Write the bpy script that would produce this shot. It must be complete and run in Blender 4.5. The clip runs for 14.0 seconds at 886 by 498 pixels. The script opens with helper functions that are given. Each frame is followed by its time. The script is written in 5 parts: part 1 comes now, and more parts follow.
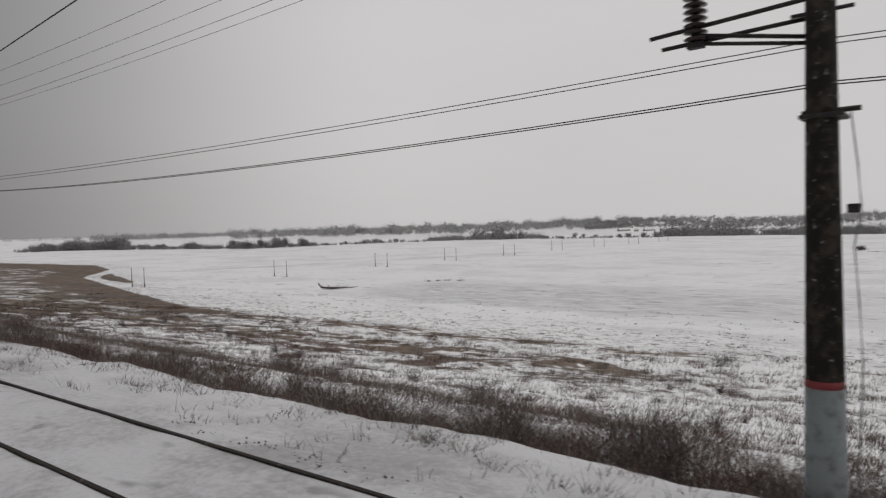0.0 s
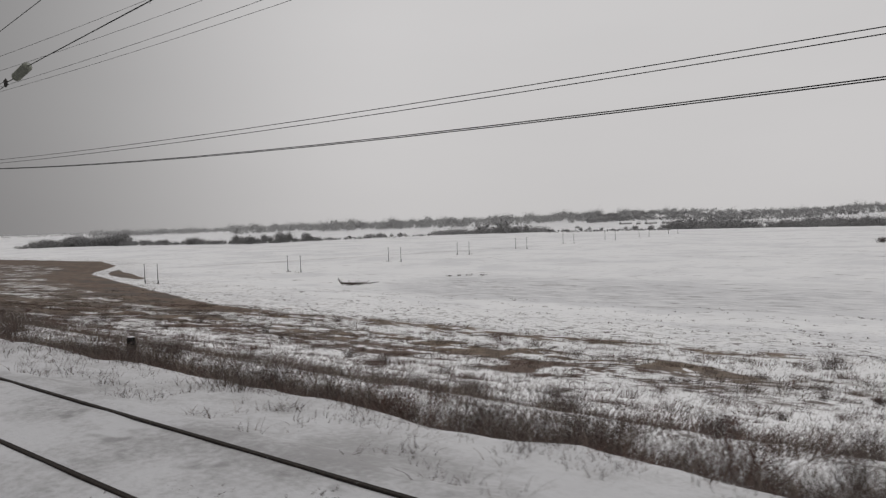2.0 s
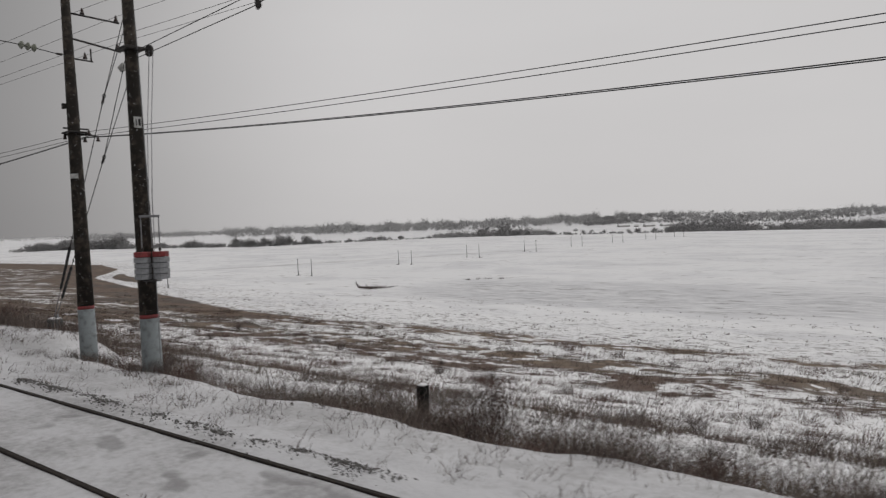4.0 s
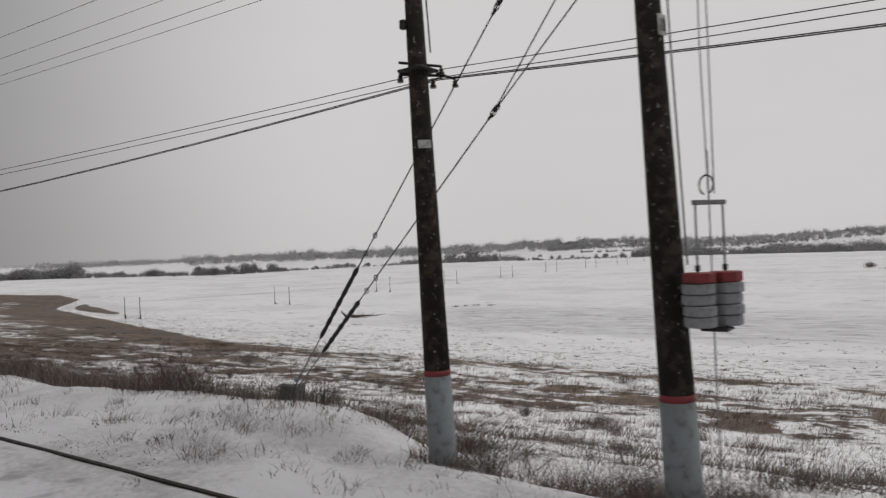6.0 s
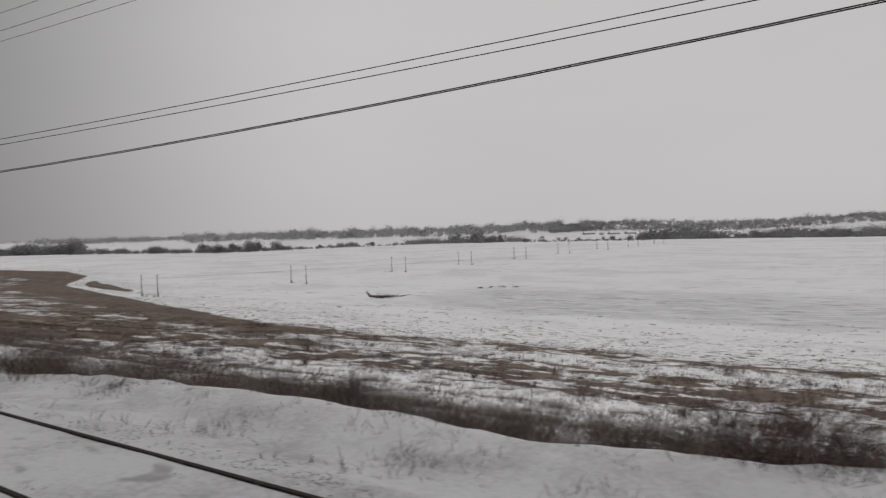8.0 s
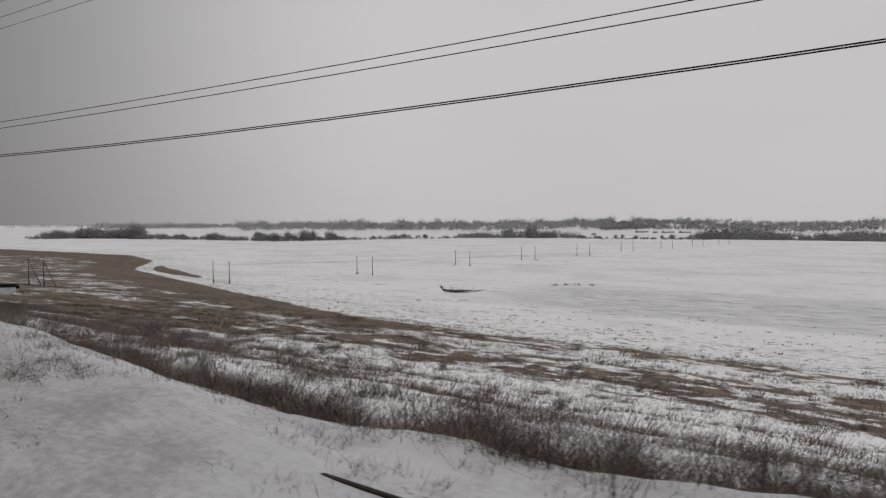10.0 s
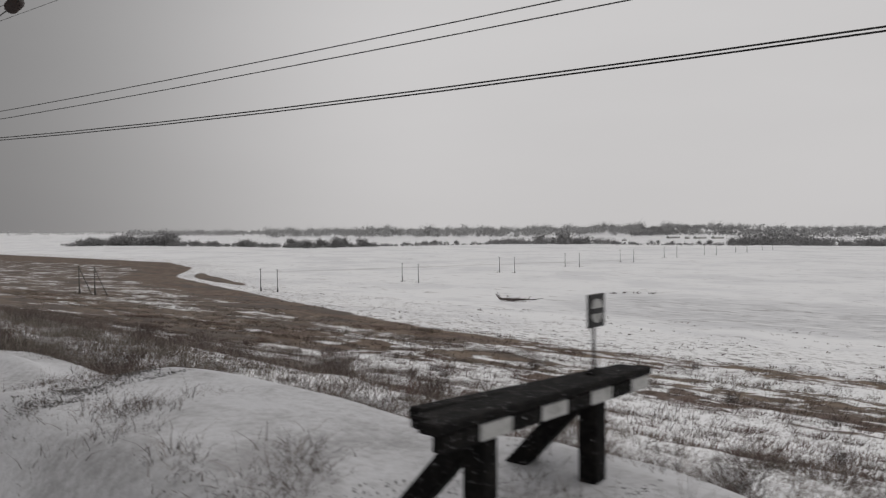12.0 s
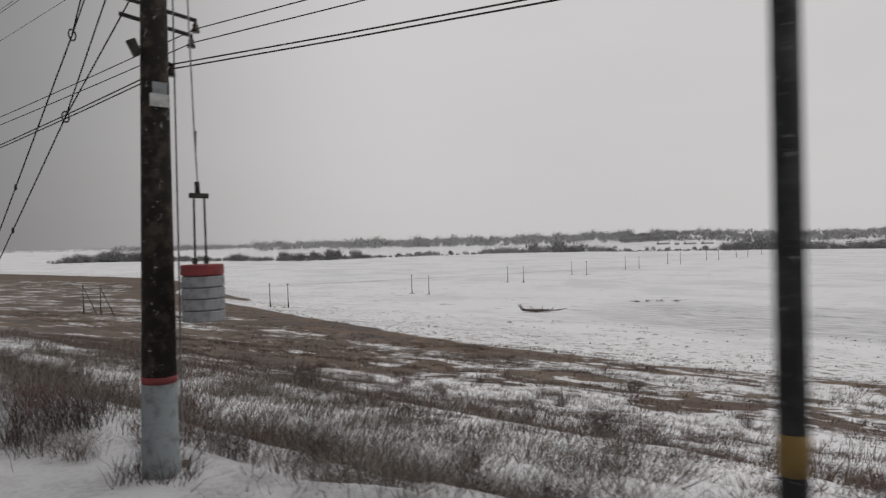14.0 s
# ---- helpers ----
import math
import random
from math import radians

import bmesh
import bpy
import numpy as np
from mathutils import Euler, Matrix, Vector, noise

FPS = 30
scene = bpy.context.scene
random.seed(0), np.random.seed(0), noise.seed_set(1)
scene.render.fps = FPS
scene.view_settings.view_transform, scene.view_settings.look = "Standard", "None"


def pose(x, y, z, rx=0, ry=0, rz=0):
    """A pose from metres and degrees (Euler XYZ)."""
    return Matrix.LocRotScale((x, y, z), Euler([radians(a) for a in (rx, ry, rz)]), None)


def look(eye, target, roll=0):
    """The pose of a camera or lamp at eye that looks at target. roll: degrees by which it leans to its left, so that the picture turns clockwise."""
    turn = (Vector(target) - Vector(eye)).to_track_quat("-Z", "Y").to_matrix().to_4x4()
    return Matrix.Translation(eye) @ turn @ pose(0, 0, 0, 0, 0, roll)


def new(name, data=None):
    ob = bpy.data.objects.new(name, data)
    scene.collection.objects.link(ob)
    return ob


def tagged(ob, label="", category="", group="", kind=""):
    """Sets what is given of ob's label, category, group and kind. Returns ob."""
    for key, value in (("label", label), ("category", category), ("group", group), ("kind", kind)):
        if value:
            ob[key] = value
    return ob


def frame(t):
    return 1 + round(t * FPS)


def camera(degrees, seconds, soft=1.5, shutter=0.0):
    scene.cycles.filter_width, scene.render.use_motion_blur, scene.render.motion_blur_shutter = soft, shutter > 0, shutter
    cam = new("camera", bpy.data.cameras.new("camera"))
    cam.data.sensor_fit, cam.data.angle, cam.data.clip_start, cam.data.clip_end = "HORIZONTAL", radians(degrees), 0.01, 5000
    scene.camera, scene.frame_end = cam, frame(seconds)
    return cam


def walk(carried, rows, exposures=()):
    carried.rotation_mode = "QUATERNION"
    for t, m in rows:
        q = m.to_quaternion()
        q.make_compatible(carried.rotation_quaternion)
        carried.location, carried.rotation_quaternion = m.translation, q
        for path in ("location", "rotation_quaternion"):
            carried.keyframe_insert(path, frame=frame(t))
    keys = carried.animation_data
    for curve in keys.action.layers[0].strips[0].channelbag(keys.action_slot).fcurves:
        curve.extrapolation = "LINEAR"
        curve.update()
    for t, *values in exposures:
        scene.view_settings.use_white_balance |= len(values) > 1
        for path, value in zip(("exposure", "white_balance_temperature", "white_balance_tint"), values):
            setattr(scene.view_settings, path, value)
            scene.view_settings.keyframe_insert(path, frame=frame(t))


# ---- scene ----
cam = camera(65.66, 14.0, soft=1.3, shutter=0.2)
walk(cam, [
    (0.0, pose(0, -43.608, 0, 88.15, 1.71, -51.80)),
    (0.5, pose(0, -40.562, 0, 87.70, 1.55, -52.44)),
    (1.0, pose(0, -37.505, 0, 87.79, 1.51, -52.60)),
    (1.5, pose(0, -34.438, 0, 87.82, 1.47, -52.46)),
    (2.0, pose(0, -31.360, 0, 87.66, 2.01, -51.96)),
    (2.5, pose(0, -28.272, 0, 87.48, 1.93, -52.62)),
    (2.7, pose(0, -27.033, 0, 87.46, 2.00, -52.58)),
    (3.4, pose(0, -22.686, 0, 87.63, 2.02, -52.52)),
    (4.1, pose(0, -18.318, 0, 87.93, 2.06, -52.41)),
    (4.8, pose(0, -13.929, 0, 88.09, 2.08, -52.34)),
    (5.0, pose(0, -12.671, 0, 88.10, 1.91, -52.50)),
    (5.5, pose(0, -9.519, 0, 88.25, 2.55, -52.27)),
    (6.0, pose(0, -6.357, 0, 89.98, 2.41, -55.65)),
    (6.5, pose(0, -3.184, 0, 90.26, 2.79, -59.22)),
    (7.0, pose(0, 0.000, 0, 88.88, 2.88, -64.07)),
    (7.5, pose(0, 3.194, 0, 88.92, 2.24, -64.44)),
    (8.0, pose(0, 6.399, 0, 88.35, 1.72, -55.81)),
    (8.2, pose(0, 7.684, 0, 88.25, 1.57, -53.91)),
    (8.9, pose(0, 12.194, 0, 88.16, 1.23, -53.38)),
    (9.7, pose(0, 17.374, 0, 87.95, 0.45, -52.19)),
    (10.5, pose(0, 22.581, 0, 87.83, 0.01, -51.53)),
    (11.0, pose(0, 25.849, 0, 87.98, 0.26, -50.25)),
    (11.5, pose(0, 29.128, 0, 88.02, 0.49, -50.32)),
    (12.0, pose(0, 32.417, 0, 88.42, 0.45, -49.92)),
    (12.5, pose(0, 35.717, 0, 88.58, 0.86, -49.76)),
    (13.0, pose(0, 39.027, 0, 88.73, 1.09, -50.47)),
    (13.5, pose(0, 42.348, 0, 89.07, 1.51, -51.31)),
    (14.0, pose(0, 45.680, 0, 89.26, 1.49, -51.01)),
], exposures=((0.0, 0.0), (5.2, 0.0), (6.0, 0.05), (6.6, -0.05), (7.5, -0.12), (8.2, -0.12), (10.5, -0.05), (11.5, 0.0), (14.0, 0.0)))

# ---- light ----
SUN_EL, SUN_ROT = radians(38), radians(200)
world = bpy.data.worlds.new("overcast_sky")
scene.world = world
world.use_nodes = True
wn, wl = world.node_tree.nodes, world.node_tree.links
wn.clear()
w_out, w_bg = wn.new("ShaderNodeOutputWorld"), wn.new("ShaderNodeBackground")
w_sky = wn.new("ShaderNodeTexSky")
w_sky.sky_type, w_sky.sun_disc = "NISHITA", False
w_sky.sun_elevation, w_sky.sun_rotation = SUN_EL, SUN_ROT
w_sky.air_density, w_sky.dust_density = 1.0, 6.0
w_co = wn.new("ShaderNodeTexCoord")
w_sep = wn.new("ShaderNodeSeparateXYZ")
w_ramp = wn.new("ShaderNodeValToRGB")
w_noise, w_map = wn.new("ShaderNodeTexNoise"), wn.new("ShaderNodeMapping")
w_map.inputs["Scale"].default_value = (1.0, 1.0, 4.0)
w_noise.inputs["Scale"].default_value, w_noise.inputs["Detail"].default_value = 1.6, 4.0
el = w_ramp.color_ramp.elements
# sky dimmed towards the line's far end, standing in for the window's vignette
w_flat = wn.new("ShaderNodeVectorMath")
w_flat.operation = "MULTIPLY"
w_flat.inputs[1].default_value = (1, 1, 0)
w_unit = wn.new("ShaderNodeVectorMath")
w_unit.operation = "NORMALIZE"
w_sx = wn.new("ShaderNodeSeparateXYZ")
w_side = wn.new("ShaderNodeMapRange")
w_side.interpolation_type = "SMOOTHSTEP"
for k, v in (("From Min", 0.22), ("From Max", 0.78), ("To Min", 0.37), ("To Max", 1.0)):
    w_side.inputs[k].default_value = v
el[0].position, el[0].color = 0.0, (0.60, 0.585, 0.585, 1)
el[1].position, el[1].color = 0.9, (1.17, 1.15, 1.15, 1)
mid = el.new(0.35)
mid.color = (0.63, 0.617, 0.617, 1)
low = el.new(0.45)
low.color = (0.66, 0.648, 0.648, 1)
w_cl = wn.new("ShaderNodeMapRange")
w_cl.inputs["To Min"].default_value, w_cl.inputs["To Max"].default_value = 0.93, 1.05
w_mul, w_mix = wn.new("ShaderNodeVectorMath"), wn.new("ShaderNodeMix")
w_mul.operation = "SCALE"
w_hsv = wn.new("ShaderNodeHueSaturation")
w_hsv.inputs["Saturation"].default_value, w_hsv.inputs["Value"].default_value = 0.12, 0.10
w_mix.data_type = "RGBA"
w_mix.inputs[0].default_value = 0.06
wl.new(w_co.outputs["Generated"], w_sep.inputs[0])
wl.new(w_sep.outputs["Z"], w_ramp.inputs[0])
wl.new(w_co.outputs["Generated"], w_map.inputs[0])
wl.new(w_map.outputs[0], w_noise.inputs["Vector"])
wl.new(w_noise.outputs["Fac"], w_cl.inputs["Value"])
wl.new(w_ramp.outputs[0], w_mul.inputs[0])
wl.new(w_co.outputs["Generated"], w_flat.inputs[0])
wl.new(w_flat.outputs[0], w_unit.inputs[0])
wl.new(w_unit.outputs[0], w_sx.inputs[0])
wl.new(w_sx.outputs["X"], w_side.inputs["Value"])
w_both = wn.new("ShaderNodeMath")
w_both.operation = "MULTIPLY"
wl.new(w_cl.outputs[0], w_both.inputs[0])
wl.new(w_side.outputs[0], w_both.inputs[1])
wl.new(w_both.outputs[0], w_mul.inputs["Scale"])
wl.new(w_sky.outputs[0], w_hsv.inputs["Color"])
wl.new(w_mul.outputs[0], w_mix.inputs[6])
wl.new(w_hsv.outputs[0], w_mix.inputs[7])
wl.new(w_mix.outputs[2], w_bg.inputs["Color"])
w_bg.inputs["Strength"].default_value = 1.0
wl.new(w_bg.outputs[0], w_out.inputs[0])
sun = new("sun", bpy.data.lights.new("sun", "SUN"))
sun.data.energy, sun.data.angle, sun.data.color = 0.5, radians(40), (1.0, 0.97, 0.94)
sun.matrix_world = look((0, 0, 100), (-40, 60, 0))


# ---- materials ----
def material(name):
    m = bpy.data.materials.new(name)
    m.use_nodes = True
    nt = m.node_tree
    return m, nt.nodes, nt.links, nt.nodes["Principled BSDF"]


def math_node(n, l, op, a, b=None, clamp=False):
    k = n.new("ShaderNodeMath")
    k.operation, k.use_clamp = op, clamp
    for i, v in enumerate((a, b)):
        if v is None:
            continue
        if isinstance(v, (int, float)):
            k.inputs[i].default_value = v
        else:
            l.new(v, k.inputs[i])
    return k.outputs[0]


def span(n, l, v, lo, hi, a=0.0, b=1.0):
    k = n.new("ShaderNodeMapRange")
    k.interpolation_type = "SMOOTHSTEP"
    for i, w in enumerate((v, lo, hi, a, b)):
        if isinstance(w, (int, float)):
            k.inputs[i].default_value = w
        else:
            l.new(w, k.inputs[i])
    return k.outputs[0]


def noise_node(n, l, vec, scale, detail=4.0, rough=0.55):
    k = n.new("ShaderNodeTexNoise")
    k.inputs["Scale"].default_value, k.inputs["Detail"].default_value, k.inputs["Roughness"].default_value = scale, detail, rough
    l.new(vec, k.inputs["Vector"])
    return k.outputs["Fac"]


def stretched(n, l, vec, sx, sy, sz):
    k = n.new("ShaderNodeMapping")
    k.inputs["Scale"].default_value = (sx, sy, sz)
    l.new(vec, k.inputs[0])
    return k.outputs[0]


def blend(n, l, f, a, b):
    k = n.new("ShaderNodeMix")
    k.data_type = "RGBA"
    for i, v in ((0, f), (6, a), (7, b)):
        if isinstance(v, (int, float)):
            k.inputs[i].default_value = v
        elif isinstance(v, tuple):
            k.inputs[i].default_value = (*v, 1)
        else:
            l.new(v, k.inputs[i])
    return k.outputs[2]


def bump(n, l, height, b, strength=0.4, dist=0.05):
    k = n.new("ShaderNodeBump")
    k.inputs["Strength"].default_value, k.inputs["Distance"].default_value = strength, dist
    l.new(height, k.inputs["Height"])
    l.new(k.outputs[0], b.inputs["Normal"])


def worn(name, base, second, scale=6.0, rough=0.8, metal=0.0, lo=0.45, hi=0.65, bumpy=0.3, flecks=None, gloss=0.4):
    """A surface of two tones in blotches, with fine grain and, if given, pale flecks: snow on the rail, bright window
    drops painted onto the masts.
    """
    m, n, l, b = material(name)
    co = n.new("ShaderNodeTexCoord").outputs["Object"]
    f = span(n, l, noise_node(n, l, co, scale, 6.0, 0.6), lo, hi)
    fine = noise_node(n, l, co, scale * 9, 3.0)
    col = blend(n, l, f, base, second)
    col = blend(n, l, math_node(n, l, "MULTIPLY", fine, 0.35), col, tuple(0.45 * v for v in base))
    if flecks:
        spots = math_node(n, l, "MULTIPLY", span(n, l, noise_node(n, l, co, flecks, 5.0, 0.75), 0.60, 0.70), 0.7)
        col = blend(n, l, spots, col, (0.42, 0.42, 0.43))
    l.new(col, b.inputs["Base Color"])
    b.inputs["Specular IOR Level"].default_value = gloss
    b.inputs["Roughness"].default_value, b.inputs["Metallic"].default_value = rough, metal
    bump(n, l, fine, b, bumpy, 0.01)
    return m


def stems(name, tones, rough=0.9):
    """Dry stems: each one takes its own tone."""
    m, n, l, b = material(name)
    r = n.new("ShaderNodeValToRGB")
    e = r.color_ramp.elements
    e[0].position, e[0].color = 0.0, (*tones[0], 1)
    e[1].position, e[1].color = 1.0, (*tones[-1], 1)
    for i, t in enumerate(tones[1:-1]):
        e.new((i + 1) / (len(tones) - 1)).color = (*t, 1)
    l.new(n.new("ShaderNodeNewGeometry").outputs["Random Per Island"], r.inputs[0])
    l.new(r.outputs[0], b.inputs["Base Color"])
    b.inputs["Roughness"].default_value = rough
    return m


def ground_material():
    m, n, l, b = material("snowy_ground")
    geo = n.new("ShaderNodeNewGeometry").outputs["Position"]
    sp = n.new("ShaderNodeSeparateXYZ")
    l.new(geo, sp.inputs[0])
    X, Y = sp.outputs["X"], sp.outputs["Y"]
    fine = noise_node(n, l, geo, 9.0, 5.0, 0.65)
    mid_n = noise_node(n, l, geo, 1.7, 6.0, 0.65)
    tuft_n = noise_node(n, l, stretched(n, l, geo, 1.0, 0.8, 1.0), 0.85, 7.0, 0.72)
    patch = noise_node(n, l, stretched(n, l, geo, 1.0, 0.7, 1.0), 0.17, 6.0, 0.66)
    lump = noise_node(n, l, stretched(n, l, geo, 1.0, 0.55, 1.0), 0.42, 3.0, 0.55)
    bands = noise_node(n, l, stretched(n, l, geo, 1.0, 0.75, 1.0), 0.27, 6.0, 0.66)
    broad = noise_node(n, l, stretched(n, l, geo, 1.0, 0.22, 1.0), 0.11, 5.0, 0.6)
    furrow = noise_node(n, l, stretched(n, l, geo, 0.42, 0.11, 1.0), 1.0, 6.0, 0.72)
    speck = noise_node(n, l, stretched(n, l, geo, 0.9, 0.5, 1.0), 0.8, 3.0, 0.6)
    wob = math_node(n, l, "MULTIPLY", math_node(n, l, "SUBTRACT", broad, 0.5), 26.0)
    XW = math_node(n, l, "ADD", X, math_node(n, l, "MULTIPLY", wob, 0.5))
    # the line where rough grass ends and the sown field begins
    far_y = math_node(n, l, "MAXIMUM", math_node(n, l, "SUBTRACT", Y, 112.0), 0.0)
    edge = math_node(n, l, "MINIMUM", math_node(n, l, "ADD", math_node(n, l, "MULTIPLY", far_y, 0.34), 96.5), 238.0)
    edge = math_node(n, l, "ADD", edge, span(n, l, Y, 360.0, 455.0, 0.0, 27.0))
    out = math_node(n, l, "SUBTRACT", math_node(n, l, "ADD", X, math_node(n, l, "MULTIPLY", wob, 0.12)), edge)
    field = span(n, l, out, -1.0, 1.0)

    def oval(cx, cy, rx, ry):
        u = math_node(n, l, "DIVIDE", math_node(n, l, "SUBTRACT", out, cx), rx)
        v = math_node(n, l, "DIVIDE", math_node(n, l, "SUBTRACT", Y, cy), ry)
        return math_node(n, l, "ADD", math_node(n, l, "MULTIPLY", u, u), math_node(n, l, "MULTIPLY", v, v))

    # a grassy islet beyond a snow-filled hollow
    islet = oval(13.5, 336.0, 5.5, 50.0)
    field = math_node(n, l, "MINIMUM", field, span(n, l, islet, 0.8, 1.25))

    def belt(a, b, c, d):
        return math_node(n, l, "MULTIPLY", span(n, l, XW, a, b), span(n, l, XW, d, c))

    gaps = span(n, l, patch, 0.44, 0.52)
    run = noise_node(n, l, stretched(n, l, geo, 0.35, 0.12, 1.0), 1.0, 6.0, 0.66)
    thin = span(n, l, math_node(n, l, "ADD", Y, wob), -32.0, 4.0, 0.30, 1.0)
    gaps = math_node(n, l, "MULTIPLY", gaps, thin)
    dark_belt = math_node(n, l, "MULTIPLY", belt(52.0, 57.0, 64.0, 69.0), gaps)
    straw_belt = math_node(n, l, "MULTIPLY", belt(63.0, 67.0, 75.0, 80.0), math_node(n, l, "MULTIPLY", thin, span(n, l, patch, 0.52, 0.47)))
    wide = math_node(n, l, "ADD", math_node(n, l, "MULTIPLY", math_node(n, l, "SUBTRACT", run, 0.5), 30.0), math_node(n, l, "MULTIPLY", math_node(n, l, "MAXIMUM", Y, 0.0), 0.07))
    inner = math_node(n, l, "ADD", out, wide)
    rim = math_node(n, l, "MULTIPLY", span(n, l, inner, -6.0, -1.0), span(n, l, out, 1.5, 0.5))
    grow = span(n, l, math_node(n, l, "ADD", Y, math_node(n, l, "MULTIPLY", wob, 5.0)), 70.0, 130.0)
    past = math_node(n, l, "MULTIPLY", grow, span(n, l, XW, 30.0, 48.0))
    deep = math_node(n, l, "MULTIPLY", past, span(n, l, math_node(n, l, "ADD", Y, math_node(n, l, "MULTIPLY", wob, 2.0)), 95.0, 150.0))
    isle = span(n, l, islet, 1.2, 0.7)
    # overgrown stretch of the slope, with little snow
    wild = math_node(n, l, "MULTIPLY", span(n, l, math_node(n, l, "ADD", Y, wob), 46.0, 74.0), math_node(n, l, "MULTIPLY", span(n, l, X, 10.0, 13.0), span(n, l, out, 2.0, -4.0)))
    # soil and grass that show through
    straw = blend(n, l, fine, (0.115, 0.083, 0.060), (0.215, 0.157, 0.108))
    straw = blend(n, l, span(n, l, lump, 0.46, 0.62), straw, blend(n, l, mid_n, (0.060, 0.043, 0.034), (0.145, 0.102, 0.073)))
    dull = blend(n, l, mid_n, (0.042, 0.034, 0.029), (0.13, 0.106, 0.086))
    russet = blend(n, l, mid_n, (0.052, 0.031, 0.024), (0.135, 0.084, 0.058))
    under = blend(n, l, dark_belt, dull, russet)
    under = blend(n, l, math_node(n, l, "MAXIMUM", straw_belt, math_node(n, l, "MULTIPLY", past, span(n, l, patch, 0.38, 0.60))), under, straw)
    under = blend(n, l, math_node(n, l, "MULTIPLY", past, span(n, l, patch, 0.50, 0.38)), under, russet)
    under = blend(n, l, math_node(n, l, "MULTIPLY", past, span(n, l, bands, 0.56, 0.66)), under, (0.060, 0.046, 0.040))
    under = blend(n, l, rim, under, blend(n, l, span(n, l, run, 0.44, 0.56), russet, straw))
    tract = noise_node(n, l, stretched(n, l, geo, 1.0, 0.6, 1.0), 0.085, 5.0, 0.62)
    under = blend(n, l, math_node(n, l, "MULTIPLY", past, span(n, l, tract, 0.50, 0.60, 0.0, 0.85)), under, blend(n, l, mid_n, (0.050, 0.039, 0.034), (0.095, 0.072, 0.060)))
    rimk = math_node(n, l, "MULTIPLY", math_node(n, l, "MULTIPLY", rim, thin), span(n, l, math_node(n, l, "ADD", run, math_node(n, l, "MULTIPLY", grow, 0.2)), 0.42, 0.58, 0.12, 1.0))
    # how much is bare
    bank = math_node(n, l, "MULTIPLY", span(n, l, X, 8.4, 9.4), span(n, l, X, 15.0, 11.0))
    slope = span(n, l, X, 10.0, 14.0)
    cover = math_node(n, l, "ADD", math_node(n, l, "MULTIPLY", tuft_n, 0.34), math_node(n, l, "MULTIPLY", mid_n, 0.20))
    cover = math_node(n, l, "ADD", cover, math_node(n, l, "MULTIPLY", fine, 0.26))
    cover = math_node(n, l, "ADD", cover, math_node(n, l, "MULTIPLY", bands, 0.30))
    cover = math_node(n, l, "ADD", cover, math_node(n, l, "MULTIPLY", lump, 0.20))
    cover = math_node(n, l, "ADD", cover, math_node(n, l, "MULTIPLY", broad, 0.06))
    cover = math_node(n, l, "SUBTRACT", cover, 0.18)
    cover = math_node(n, l, "ADD", cover, math_node(n, l, "MULTIPLY", past, span(n, l, tract, 0.36, 0.62, -0.10, 0.07)))
    thr = math_node(n, l, "SUBTRACT", 0.80, math_node(n, l, "MULTIPLY", slope, 0.203))
    # soil bared on the heap and ballast beside the rail
    def blot(cx, cy, rx, ry):
        u = math_node(n, l, "DIVIDE", math_node(n, l, "SUBTRACT", X, cx), rx)
        v = math_node(n, l, "DIVIDE", math_node(n, l, "SUBTRACT", Y, cy), ry)
        return span(n, l, math_node(n, l, "ADD", math_node(n, l, "MULTIPLY", u, u), math_node(n, l, "MULTIPLY", v, v)), 2.2, 0.3)

    soil = blot(2.85, 30.4, 0.35, 0.8)
    for spot in ((3.0, 29.1, 0.35, 0.4), (4.2, 30.0, 0.3, 0.3), (3.6, 31.3, 0.35, 0.3), (2.85, 41.5, 0.3, 0.22), (3.4, 41.8, 0.35, 0.26), (4.1, 42.4, 0.4, 0.28), (4.7, 41.9, 0.4, 0.25), (3.55, 34.9, 0.4, 0.3), (2.9, 36.3, 0.2, 0.5)):
        soil = math_node(n, l, "MAXIMUM", soil, blot(*spot))
    side = math_node(n, l, "MULTIPLY", span(n, l, X, 5.10, 5.25), span(n, l, X, 6.1, 5.5))
    melt = noise_node(n, l, stretched(n, l, geo, 1.0, 0.5, 1.0), 0.7, 3.0, 0.55)
    side = math_node(n, l, "MULTIPLY", side, span(n, l, melt, 0.46, 0.60))
    side = math_node(n, l, "MULTIPLY", side, span(n, l, Y, 27.0, 22.0))
    for mask, k in ((soil, 0.27), (side, 0.20), (bank, 0.17), (dark_belt, 0.21), (straw_belt, 0.25), (rimk, 0.22), (past, 0.095), (wild, 0.055), (deep, 0.058), (isle, 0.30)):
        thr = math_node(n, l, "SUBTRACT", thr, math_node(n, l, "MULTIPLY", mask, k))
    bare = span(n, l, math_node(n, l, "SUBTRACT", cover, thr), -0.045, 0.075)
    dots = noise_node(n, l, geo, 2.6, 3.0, 0.6)
    bare = math_node(n, l, "MAXIMUM", bare, math_node(n, l, "MULTIPLY", span(n, l, dots, 0.60, 0.66), math_node(n, l, "MULTIPLY", slope, 0.85)))
    # the open field: furrows and clods only
    fur = math_node(n, l, "MULTIPLY", span(n, l, furrow, 0.57, 0.64), span(n, l, broad, 0.40, 0.60, 0.04, 0.62))
    clod = math_node(n, l, "MULTIPLY", span(n, l, speck, 0.585, 0.64), span(n, l, out, 55.0, 4.0, 0.04, 0.85))
    grit = noise_node(n, l, stretched(n, l, geo, 1.0, 0.45, 1.0), 1.9, 3.0, 0.6)
